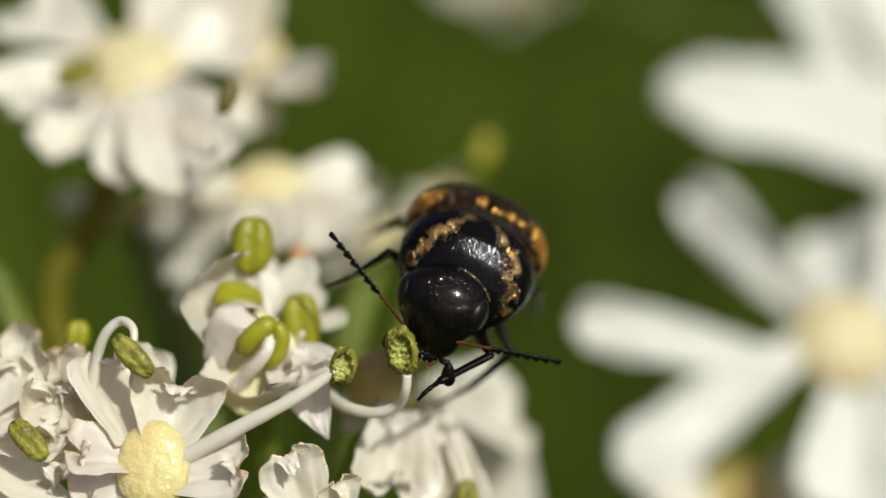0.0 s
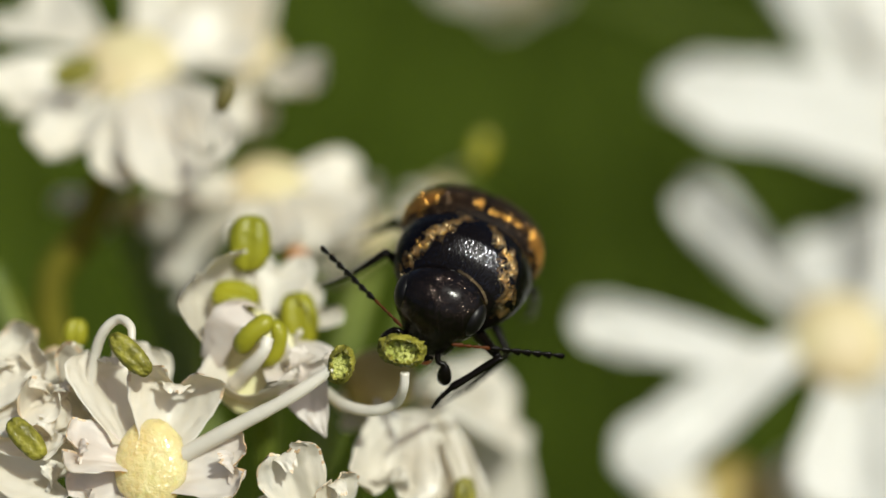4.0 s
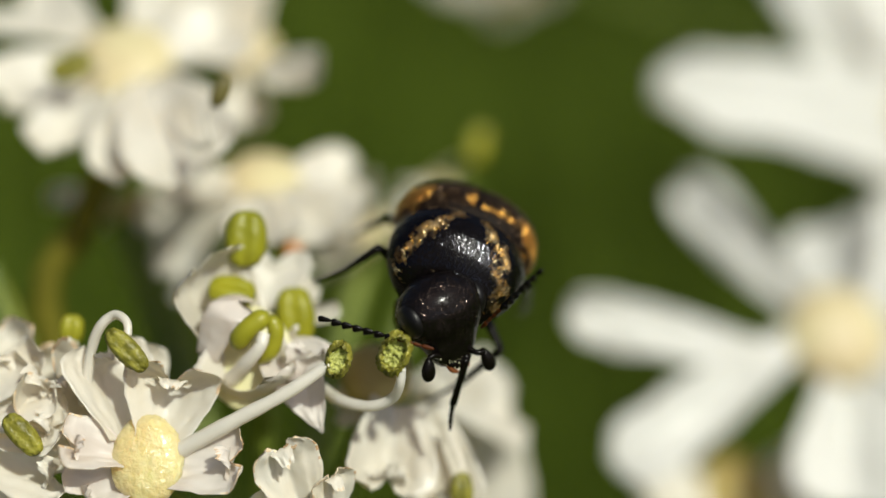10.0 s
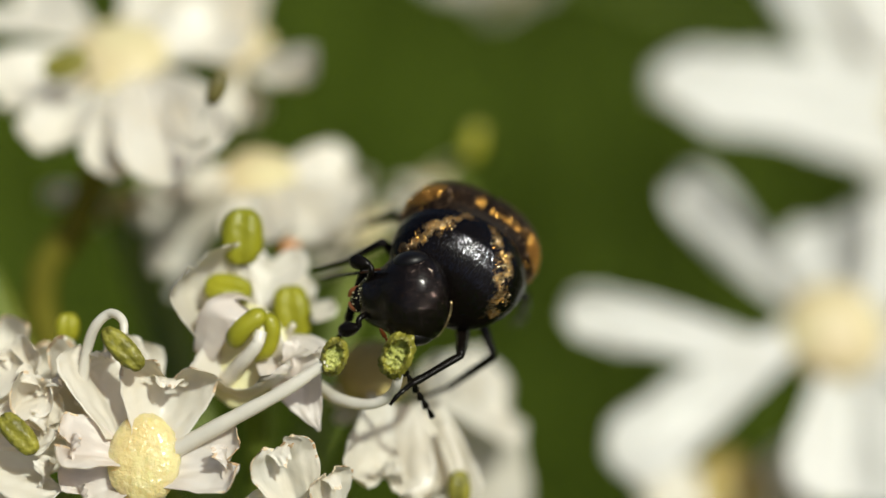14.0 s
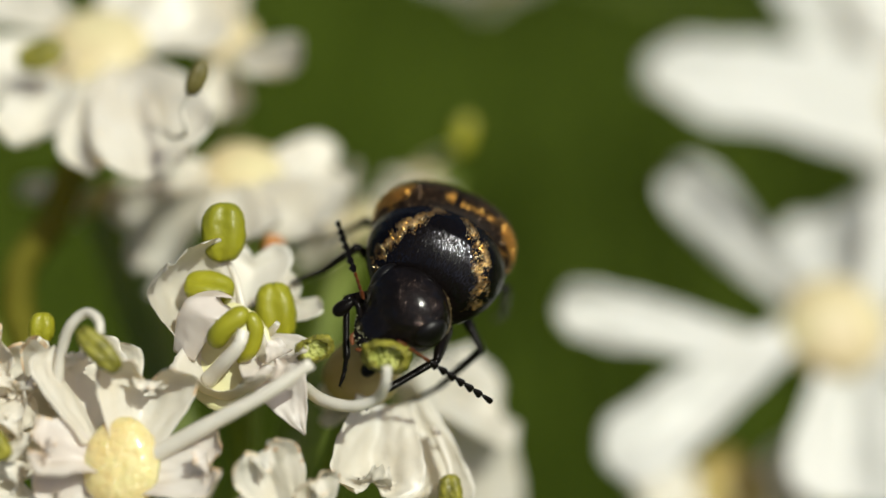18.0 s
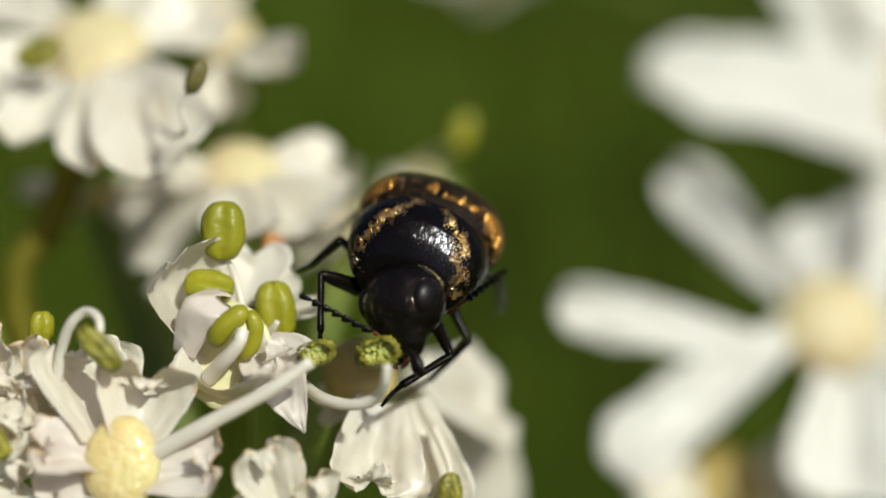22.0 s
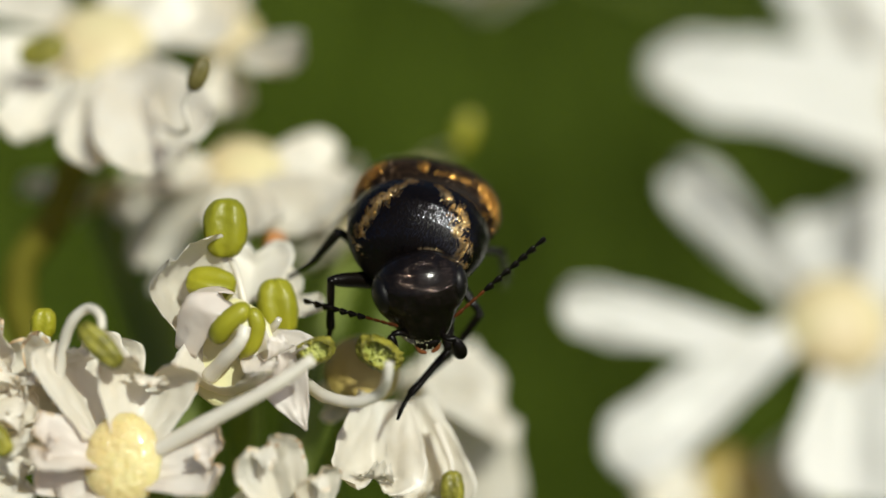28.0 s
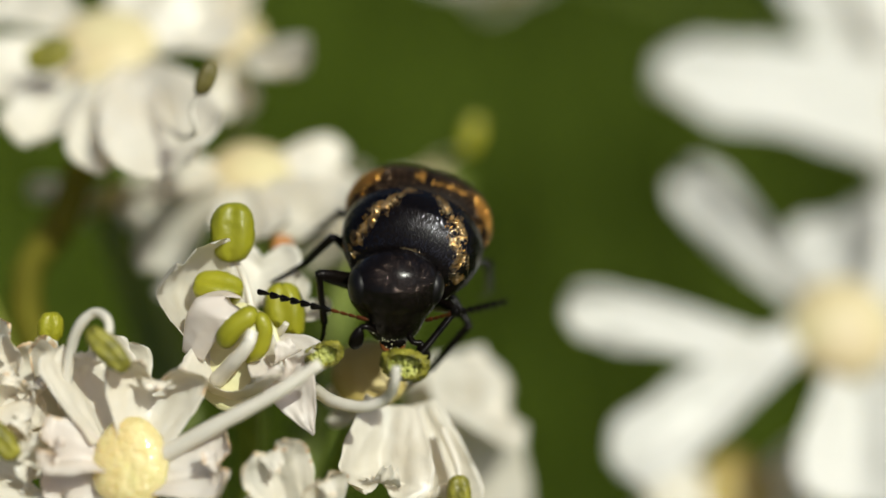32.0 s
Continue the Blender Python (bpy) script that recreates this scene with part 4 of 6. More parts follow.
def build_beetle():
    v, f = loft(PRONOTUM, sides=64, e=1.0)
    pronotum = mesh_object("pronotum", v, f, SHELL, beetle, "domed black pronotum with golden hair patches")
    v, f = hairs(PRONOTUM, 16000, lambda x, y, z: 1 - 0.8 * gold_pronotum(x, y, z), 0.042, 0.0024, 1, twist=0.10, lift=0.07, e=1.0)
    mesh_object("dark_hair", v, f, HAIR_BLACK, pronotum)
    v, f = hairs(PRONOTUM, 2500, gold_pronotum, 0.042, 0.0018, 2, twist=0.4, e=1.0)
    mesh_object("golden_hair", v, f, HAIR_GOLD, pronotum)
    v, f = hairs(PRONOTUM, 2300, lambda x, y, z: gold_pronotum(x, y, z) * (1.0 if y < 0.1 or x < -0.2 else 0.2), 0.042, 0.0018, 3, twist=0.45, e=1.0)
    mesh_object("pale_hair", v, f, HAIR_PALE, pronotum)
    for sx in (-1, 1):
        a0, a1 = (0.0, math.pi / 2) if sx > 0 else (math.pi / 2, math.pi)
        v, f = loft(ELYTRA, a0, a1, 20)
        wing = mesh_object("elytron", v, f, CHITIN_DUN, beetle, "brownish-black wing case with golden hair spots")
        lo, hi = (0.02, 0.49) if sx > 0 else (0.51, 0.98)
        v, f = hairs(ELYTRA, 4500, lambda x, y, z: 0.8 - 0.7 * gold_elytra(x, y, z), 0.09, 0.003, 4, arc=(lo, hi))
        mesh_object("dark_hair", v, f, HAIR_BROWN, wing)
        v, f = hairs(ELYTRA, 3600, gold_elytra, 0.09, 0.0030, 5, arc=(lo, hi))
        mesh_object("golden_hair", v, f, HAIR_GOLD, wing)
    v, f = loft(ABDOMEN, sides=28)
    mesh_object("abdomen", v, f, CHITIN, beetle)

    # middle and hind legs keep their stand
    def leg(base, knee, ankle, foot):
        tube("femur", [Vector(base) * MM, Vector(base).lerp(Vector(knee), 0.5) * MM, Vector(knee) * MM], lambda s: (0.17 - 0.07 * s) * MM, CHITIN, beetle, flat=0.7)
        tube("tibia", [Vector(knee) * MM, Vector(knee).lerp(Vector(ankle), 0.5) * MM, Vector(ankle) * MM], lambda s: (0.085 - 0.02 * s) * MM, CHITIN, beetle)
        tube("tarsus", [Vector(ankle) * MM, Vector(ankle).lerp(Vector(foot), 0.5) * MM, Vector(foot) * MM], lambda s: (0.05 - 0.015 * s) * MM, CHITIN, beetle)
    leg((-1.0, 0.3, -0.5), (-1.42, 0.1, -0.2), (-1.85, 0.2, -0.97), (-2.35, 0.2, -1.5))
    leg((-0.8, 1.6, -0.7), (-1.5, 1.8, -0.5), (-1.9, 2.4, -1.3), (-2.2, 2.9, -1.9))
    leg((0.75, 0.4, -0.75), (1.40, 0.0, -1.2), (0.95, 0.1, -2.35), (0.5, 0.1, -3.0))
    leg((0.75, 1.6, -0.75), (1.5, 1.7, -0.7), (1.7, 2.3, -1.6), (1.6, 2.9, -2.1))

    # head
    def head_point(d):
        """The skull: a broad dome that runs out into a muzzle."""
        dome = 1 / math.sqrt((d.x / 0.84) ** 2 + (d.y / (0.63 if d.y < 0 else 0.58)) ** 2 + (d.z / (0.65 if d.z > 0 else 0.75)) ** 2)
        m, e = Vector((0, -0.17, -0.54)), (0.52, 0.31, 0.54)
        p, q = Vector([c / k for c, k in zip(d, e)]), Vector([c / k for c, k in zip(m, e)])
        b, c = p.dot(q), q.dot(q) - 1
        inner = b * b - p.dot(p) * c
        muzzle = (b + math.sqrt(inner)) / p.dot(p) if inner > 0 and b > 0 else 0.0
        h = max(0.16 - abs(dome - muzzle), 0.0) / 0.16
        return d * (max(dome, muzzle) + h * h * 0.04)

    def shape(la, lo):
        return head_point(Vector((math.cos(la) * math.cos(lo), math.cos(la) * math.sin(lo), math.sin(la)))) * MM
    v, f = blob_data(shape, 60, 80)
    head = mesh_object("head", v, f, CHITIN_GLOSS, beetle, "rounded glossy black head with fine bronze hairs")
    neck_v, neck_f = tube_data(smooth_line([Vector((0, 0.2, 0.0)) * MM, Vector((0, 0.38, 0.05)) * MM, Vector((0, 0.55, 0.1)) * MM], 3), 0.38 * MM, 20)
    mesh_object("neck", neck_v, neck_f, CHITIN, head)
    for sx in (-1, 1):
        def eye_shape(la, lo, sx=sx):
            d = Vector((math.cos(la) * math.cos(lo), math.cos(la) * math.sin(lo), math.sin(la)))
            return Vector((sx * (0.635 + 0.03 * d.z) + d.x * 0.21, -0.10 + d.y * 0.34, 0.0 + d.z * 0.34)) * MM
        v, f = blob_data(eye_shape, 28, 36)
        mesh_object("eye", v, f, EYE, head, "smooth black compound eye")
        end = Vector((-0.66, -0.42, -0.84)) if sx < 0 else Vector((0.52, -0.46, -1.10))
        knee = end + Vector((sx * -0.04, 0.0, 0.20))
        tube("palp_stalk", [Vector((sx * 0.26, -0.30, -0.82)) * MM, (knee + Vector((sx * -0.14, 0, 0.01))) * MM, knee * MM], 0.055 * MM, CHITIN, head)

        def club(la, lo, sx=sx, end=end):
            d = Vector((math.cos(la) * math.cos(lo), math.cos(la) * math.sin(lo), math.sin(la)))
            p = Vector((d.x * 0.13 * (1 - 0.3 * d.z), d.y * 0.10, d.z * 0.23))
            return (end + Matrix.Rotation(sx * -0.2, 3, "Y") @ p) * MM
        v, f = blob_data(club, 12, 14)
        mesh_object("palp_club", v, f, CHITIN, head)
        tube("mandible", [Vector((sx * 0.17, -0.30, -0.98)) * MM, Vector((sx * 0.15, -0.34, -1.08)) * MM, Vector((sx * 0.05, -0.34, -1.15)) * MM], lambda s: (0.075 - 0.05 * s) * MM, MOUTH_AMBER, head)

    def labrum(la, lo):
        d = Vector((math.cos(la) * math.cos(lo), math.cos(la) * math.sin(lo), math.sin(la)))
        return Vector((d.x * 0.23, -0.34 + d.y * 0.07, -0.97 + d.z * 0.12)) * MM
    v, f = blob_data(labrum, 10, 18)
    mesh_object("labrum", v, f, CHITIN, head)
    rnd = random.Random(21)
    pv, pf = [], []
    for _ in range(34):
        c = Vector((rnd.gauss(-0.05, 0.13), -0.36 - rnd.uniform(0, 0.05), -0.90 + rnd.gauss(0, 0.09)))
        r = rnd.uniform(0.007, 0.014)
        sv, sf = blob_data(lambda la, lo: (c + Vector((math.cos(la) * math.cos(lo), math.cos(la) * math.sin(lo), math.sin(la))) * r) * MM, 4, 6)
        pf += [tuple(i + len(pv) for i in q) for q in sf]
        pv += sv
    tagged(mesh_object("pollen_grains", pv, pf, POLLEN_GRAIN, head), kind="stuff")
    # short hairs that stand off the skull by about a third of a right angle, every way round
    rnd = random.Random(11)
    hv, hf = [], []
    while len(hf) < 28000:
        d = Vector((rnd.gauss(0, 1), rnd.gauss(0, 1), rnd.gauss(0, 1))).normalized()
        if d.y > 0.35 or d.z < -0.75 and rnd.random() < 0.5 or 0.5 + 0.7 * noise.noise(d * 6) < rnd.random() * 0.7:
            continue
        p = head_point(d)
        s1, s2 = d.orthogonal().normalized() * 0.02, d.cross(d.orthogonal()).normalized() * 0.02
        n = (head_point((d + s1).normalized()) - p).cross(head_point((d + s2).normalized()) - p).normalized()
        n = n if n.dot(d) > 0 else -n
        down = (Vector((0, -0.3, -1)) - n * n.dot(Vector((0, -0.3, -1)))).normalized()
        across = n.cross(down)
        az, tilt = rnd.uniform(0, 2 * math.pi), radians(rnd.gauss(23, 4.0))
        face = n * math.cos(tilt) + (down * math.cos(az) + across * math.sin(az)) * math.sin(tilt)
        along = (down + across * rnd.gauss(0, 0.5)).normalized()
        along = (along - face * along.dot(face)).normalized()
        side = face.cross(along)
        ln, wd = 0.016 * rnd.uniform(0.6, 1.4), 0.0032
        b = p + n * (0.004 + 0.5 * ln * abs(along.dot(n)))
        k = len(hv)
        hv += [(b - along * ln / 2 - side * wd) * MM, (b - along * ln / 2 + side * wd) * MM, (b + along * ln / 2 + side * wd * 0.4) * MM, (b + along * ln / 2 - side * wd * 0.4) * MM]
        hf.append((k, k + 1, k + 2, k + 3))
    mesh_object("fine_hair", hv, hf, HAIR_BRONZE, head)
    # the pale fringe along the back of the skull
    hv, hf = [], []
    for _ in range(420):
        a = rnd.uniform(0.15, 1.35)
        d = Vector((math.sin(a), 0.0, math.cos(a))).normalized() * 0.93 + Vector((0, 0.30 + rnd.gauss(0, 0.05), 0))
        p = head_point(d.normalized())
        along = (d.normalized() * 0.35 + Vector((rnd.gauss(0, 0.4), 0.55 + rnd.gauss(0, 0.3), rnd.gauss(0, 0.4)))).normalized()
        side = along.orthogonal().normalized()
        side = Matrix.Rotation(rnd.uniform(0, 3.14), 3, along) @ side * 0.0022
        tip = p + along * 0.05 * rnd.uniform(0.6, 1.3)
        k = len(hv)
        hv += [(p - side) * MM, (p + side) * MM, (tip + side * 0.4) * MM, (tip - side * 0.4) * MM]
        hf.append((k, k + 1, k + 2, k + 3))
    mesh_object("pale_fringe", hv, hf, HAIR_PALE, head)

    # antennae: three brown segments, then eight black saw teeth
    antennae = []
    for sx in (-1, 1):
        a, x = None, -0.06
        sizes = [(0.22, 0.050, 0), (0.15, 0.042, 0), (0.16, 0.040, 0), (0.17, 0.044, 0)] + [(0.195, 0.064, 1)] * 6 + [(0.24, 0.052, 1)]
        for length, r, black in sizes:
            def seg(la, lo):
                t = 0.5 + 0.5 * math.sin(la)
                c, s = math.cos(lo), math.sin(lo)
                rr = r * math.sqrt(max(0.0, 1 - (2 * t - 1) ** 4)) * (0.55 + 0.45 * t)
                tooth = 1 + (0.9 * t if black and s < 0 else 0)
                return Vector((x + length * t * 1.06, rr * 0.62 * c, rr * s * tooth)) * MM
            sv, sf = blob_data(seg, 8, 10)
            mat = CHITIN if black else CHITIN_BROWN
            if a is None:
                a = mesh_object("antenna", sv, sf, mat, beetle, "black saw-toothed antenna with a red-brown base")
            else:
                mesh_object("segment", sv, sf, mat, a)
            x += length
        antennae.append(a)
    legs = []
    for sx in (-1, 1):
        fem = limb("front_femur", [(-0.05, 0.10, 0), (0.25, 0.17, 0.0), (0.7, 0.14, 0), (1.05, 0.08, 0)], CHITIN, beetle, spines=25, seed=3)
        tib = limb("front_tibia", [(-0.03, 0.07, 0), (0.2, 0.075, 0.0), (0.75, 0.085, -0.02), (0.85, 0.05, -0.02), (0.95, 0.055, -0.02), (1.05, 0.04, -0.03),
                                   (1.15, 0.055, -0.05), (1.25, 0.04, -0.07), (1.35, 0.05, -0.10), (1.52, 0.025, -0.17)], CHITIN, beetle, spines=60, seed=4,
                   label="front shin with a jointed foot")
        legs.append((fem, tib))
    return pronotum, head, antennae, legs


pronotum, head, antennae, legs = build_beetle()

# The two anthers that are pushed about: the chewed one and its neighbour.
eaten = open_anther(0.77, 0.55, 0.43, 4, 0.45, "half-eaten green anther crusted with pollen, in the beetle's jaws")
pushed = open_anther(0.63, 0.46, 0.37, 8, 0.28, "green pollen-crusted anther on the end of a long filament")


def motions():
    walk(beetle, [
        (0, mm(0.287, 0.684, -0.815, -1.9, 18.9, -11.4)), (0.5, mm(0.274, 0.694, -0.797, -1.9, 18.9, -11.4)),
        (1, mm(0.307, 0.697, -0.793, -1.9, 18.9, -11.4)), (1.5, mm(0.275, 0.688, -0.808, -1.9, 18.9, -11.4)),
        (2, mm(0.354, 0.676, -0.829, -1.9, 18.9, -11.4)), (2.5, mm(0.310, 0.672, -0.836, -1.9, 18.9, -11.4)),
        (3, mm(0.252, 0.648, -0.878, -1.9, 18.9, -11.4)), (3.5, mm(0.279, 0.650, -0.874, -1.9, 18.9, -11.4)),
        (5.5, mm(0.195, 0.690, -0.805, -1.9, 18.9, -11.4)), (6, mm(0.200, 0.691, -0.803, -1.9, 18.9, -11.4)),
        (6.5, mm(0.186, 0.700, -0.788, -1.9, 18.9, -11.4)), (7, mm(0.244, 0.712, -0.767, -1.9, 18.9, -11.4)),
        (7.5, mm(0.215, 0.675, -0.830, -1.9, 18.9, -11.4)), (8, mm(0.143, 0.687, -0.810, -1.9, 18.9, -11.4)),
        (8.5, mm(0.299, 0.691, -0.804, -1.9, 18.9, -11.4)), (9, mm(0.280, 0.700, -0.787, -1.9, 18.9, -11.4)),
        (9.5, mm(0.219, 0.679, -0.824, -1.9, 18.9, -11.4)), (10, mm(0.198, 0.655, -0.866, -1.9, 18.9, -11.4)),
        (10.5, mm(0.221, 0.682, -0.820, -1.9, 18.9, -11.4)), (11, mm(0.100, 0.733, -0.730, -1.9, 18.9, -11.4)),
        (11.5, mm(0.202, 0.727, -0.741, -1.9, 18.9, -11.4)), (12, mm(0.397, 0.663, -0.852, -1.9, 18.9, -11.4)),
        (12.5, mm(0.195, 0.676, -0.830, -1.9, 18.9, -11.4)), (13, mm(0.353, 0.641, -0.889, -1.9, 18.9, -11.4)),
        (13.5, mm(0.427, 0.643, -0.886, -3.0, 21.5, -13.1)), (13.7, mm(0.370, 0.633, -0.904, -3.5, 22.5, -13.8)),
        (14, mm(0.284, 0.617, -0.931, -4.2, 24.0, -14.9)), (14.5, mm(0.202, 0.626, -0.916, -4.3, 23.2, -14.3)),
        (16.5, mm(0.243, 1.465, -1.362, -4.8, 19.8, -12.0)), (17, mm(0.288, 1.441, -1.404, -4.9, 18.9, -11.4)),
        (17.5, mm(0.222, 1.467, -1.360, -4.9, 18.9, -11.4)), (18, mm(0.073, 1.425, -1.432, -4.9, 18.9, -11.4)),
        (18.5, mm(0.133, 1.434, -1.417, -4.9, 18.9, -11.4)), (19, mm(0.062, 1.452, -1.384, -4.9, 18.9, -11.4)),
        (19.5, mm(0.265, 1.469, -1.356, -4.8, 18.5, -11.1)), (20, mm(0.109, 1.513, -1.279, -4.7, 18.1, -10.9)),
        (20.5, mm(0.111, 1.455, -1.380, -4.6, 17.7, -10.6)), (21, mm(0.247, 1.448, -1.391, -4.6, 17.2, -10.3)),
        (21.5, mm(0.053, 1.499, -1.304, -4.8, 16.1, -12.9)), (22, mm(-0.239, 1.492, -1.315, -4.9, 15.1, -15.4)),
        (22.5, mm(0.036, 1.446, -1.395, -4.8, 14.7, -15.4)), (23, mm(-0.375, 1.595, -1.138, -4.8, 14.2, -15.4)),
        (23.5, mm(-0.243, 1.500, -1.303, -4.7, 13.8, -15.4)), (24, mm(-0.205, 1.558, -1.202, -4.7, 13.3, -15.3)),
        (24.5, mm(-0.337, 1.527, -1.255, -5.0, 13.3, -15.3)), (25, mm(-0.345, 1.516, -1.273, -5.3, 13.3, -15.3)),
        (25.5, mm(-0.351, 1.567, -1.185, -5.7, 13.2, -15.3)), (27.5, mm(-0.274, 1.632, -1.073, -5.2, 9.2, -11.1)),
        (28, mm(-0.261, 1.649, -1.044, -5.1, 8.2, -10.1)), (28.5, mm(-0.209, 1.683, -0.985, -4.7, 10.6, -8.3)),
        (29, mm(-0.486, 1.725, -0.912, -4.0, 8.6, -1.9)), (29.5, mm(-0.451, 1.698, -0.959, -4.0, 7.9, -1.0)),
        (30, mm(-0.350, 1.654, -1.036, -3.6, 6.9, -7.1)), (30.5, mm(-0.359, 1.590, -1.146, -3.7, 6.7, -7.6)),
        (31, mm(-0.139, 1.580, -1.163, -3.4, 10.0, -6.3)), (31.5, mm(-0.016, 1.631, -1.076, -3.6, 12.4, -6.2)),
        (32, mm(-0.489, 1.608, -1.115, -4.9, 13.0, -7.6))])
    walk(head, [
        (0, mm(-0.155, -1.007, -0.080, -8.6, -7.5, -7.3)), (0.5, mm(-0.150, -0.975, -0.042, -3.4, -4.4, -10.3)),
        (1, mm(-0.183, -0.965, -0.025, -9.7, -1.2, -6.0)), (1.5, mm(-0.156, -1.004, -0.040, -4.5, -7.5, 4.6)),
        (2, mm(-0.162, -1.048, -0.115, -27.2, 7.1, -8.1)), (2.5, mm(0.009, -1.032, -0.088, -9.6, -11.0, 21.8)),
        (3, mm(-0.056, -1.099, -0.248, -34.9, -11.8, 31.0)), (3.5, mm(-0.148, -0.999, -0.062, -2.6, -1.6, -11.0)),
        (5.5, mm(-0.071, -1.056, -0.145, 1.2, -13.2, 31.9)), (6, mm(-0.045, -1.027, -0.122, 7.5, -0.0, 5.3)),
        (6.5, mm(0.204, -1.140, -0.274, -18.7, -28.5, 67.6)), (6.75, mm(0.089, -1.084, -0.181, -18.0, -8.7, 29.8)),
        (7, mm(-0.025, -1.028, -0.088, -29.5, 7.4, -7.7)), (7.5, mm(-0.082, -0.992, -0.018, -16.7, 0.8, -3.1)),
        (8, mm(-0.095, -1.040, -0.124, -25.9, 4.2, -5.7)), (8.5, mm(-0.236, -1.035, -0.092, -4.8, 1.7, -0.1)),
        (9, mm(-0.199, -0.991, -0.052, -20.3, 0.9, -8.5)), (9.5, mm(-0.262, -1.011, -0.051, -20.4, -1.7, 5.5)),
        (10, mm(0.016, -1.071, -0.183, -25.6, -18.7, 46.0)), (10.5, mm(-0.193, -1.074, -0.159, 3.6, -16.1, 23.2)),
        (11, mm(-0.218, -0.999, -0.067, -0.8, -2.2, -0.6)), (11.5, mm(-0.192, -1.021, -0.068, -6.1, 3.6, 2.1)),
        (12, mm(-0.110, -1.039, -0.111, -3.2, 6.0, -5.4)), (12.5, mm(-0.028, -1.026, -0.078, -1.3, 1.5, -2.2)),
        (13, mm(-0.106, -1.059, -0.127, -13.8, 1.2, -12.2)), (13.5, mm(-0.450, -1.112, -0.239, -8.5, 22.1, -20.2)),
        (13.7, mm(-0.507, -1.142, -0.297, -36.9, 56.6, -66.0)), (14, mm(-0.423, -1.078, -0.228, -19.5, 51.1, -37.2)),
        (14.5, mm(-0.170, -1.155, -0.333, -7.0, 36.5, -4.0)), (16.5, mm(-0.077, -1.079, -0.227, 2.1, -8.7, -6.6)),
        (17, mm(-0.077, -1.039, -0.162, 2.4, 1.7, -10.9)), (17.5, mm(-0.056, -1.052, -0.193, -1.3, 7.9, -8.1)),
        (18, mm(-0.143, -1.152, -0.265, -31.8, 11.8, -34.1)), (18.5, mm(-0.399, -1.041, -0.171, -30.0, 45.9, -47.3)),
        (19, mm(-0.181, -1.119, -0.244, 0.1, 19.5, -7.7)), (19.5, mm(-0.084, -1.056, -0.199, -8.7, 6.2, -4.2)),
        (20, mm(-0.130, -1.029, -0.163, -5.7, -2.3, -4.1)), (20.25, mm(-0.044, -1.052, -0.200, -8.0, -18.0, -12.0)),
        (20.5, mm(0.042, -1.075, -0.237, -10.0, -38.0, -24.0)), (20.75, mm(-0.072, -1.052, -0.194, -8.0, -18.0, -12.0)),
        (21, mm(-0.186, -1.030, -0.151, -6.8, 1.9, -2.4)), (21.5, mm(-0.031, -1.038, -0.148, 2.0, 3.4, 5.2)),
        (22, mm(0.149, -1.080, -0.256, -10.0, -38.0, -26.0)), (22.5, mm(0.086, -1.032, -0.136, -0.7, 0.7, 15.0)),
        (23, mm(0.082, -1.088, -0.150, -3.4, -2.6, 14.4)), (23.5, mm(0.284, -1.068, -0.233, -8.0, -34.0, -18.0)),
        (24, mm(0.015, -1.041, -0.094, -6.2, 4.9, -2.5)), (24.5, mm(0.450, -0.997, -0.150, -5.0, -30.0, -12.0)),
        (25, mm(0.320, -1.002, -0.150, -8.0, -34.0, -22.0)), (25.5, mm(0.073, -1.022, -0.075, -5.5, -0.2, 5.5)),
        (27.5, mm(0.260, -1.087, -0.320, 18.2, -5.6, 13.8)), (28, mm(0.297, -1.116, -0.316, -5.4, -14.0, 19.5)),
        (28.5, mm(0.225, -1.174, -0.458, -2.7, -21.0, 33.1)), (29, mm(0.167, -1.199, -0.506, 11.5, -4.3, 4.7)),
        (29.5, mm(0.275, -1.225, -0.544, 19.4, -7.5, 4.9)), (30, mm(0.504, -1.217, -0.552, 0.0, -12.0, -44.0)),
        (30.5, mm(0.676, -1.230, -0.604, 3.0, -14.0, -42.0)), (31, mm(0.221, -1.250, -0.585, 5.3, -2.2, 5.5)),
        (31.5, mm(-0.127, -1.128, -0.295, 11.1, 24.5, -9.4)), (32, mm(-0.088, -1.060, -0.221, -4.5, -7.8, 14.1))])
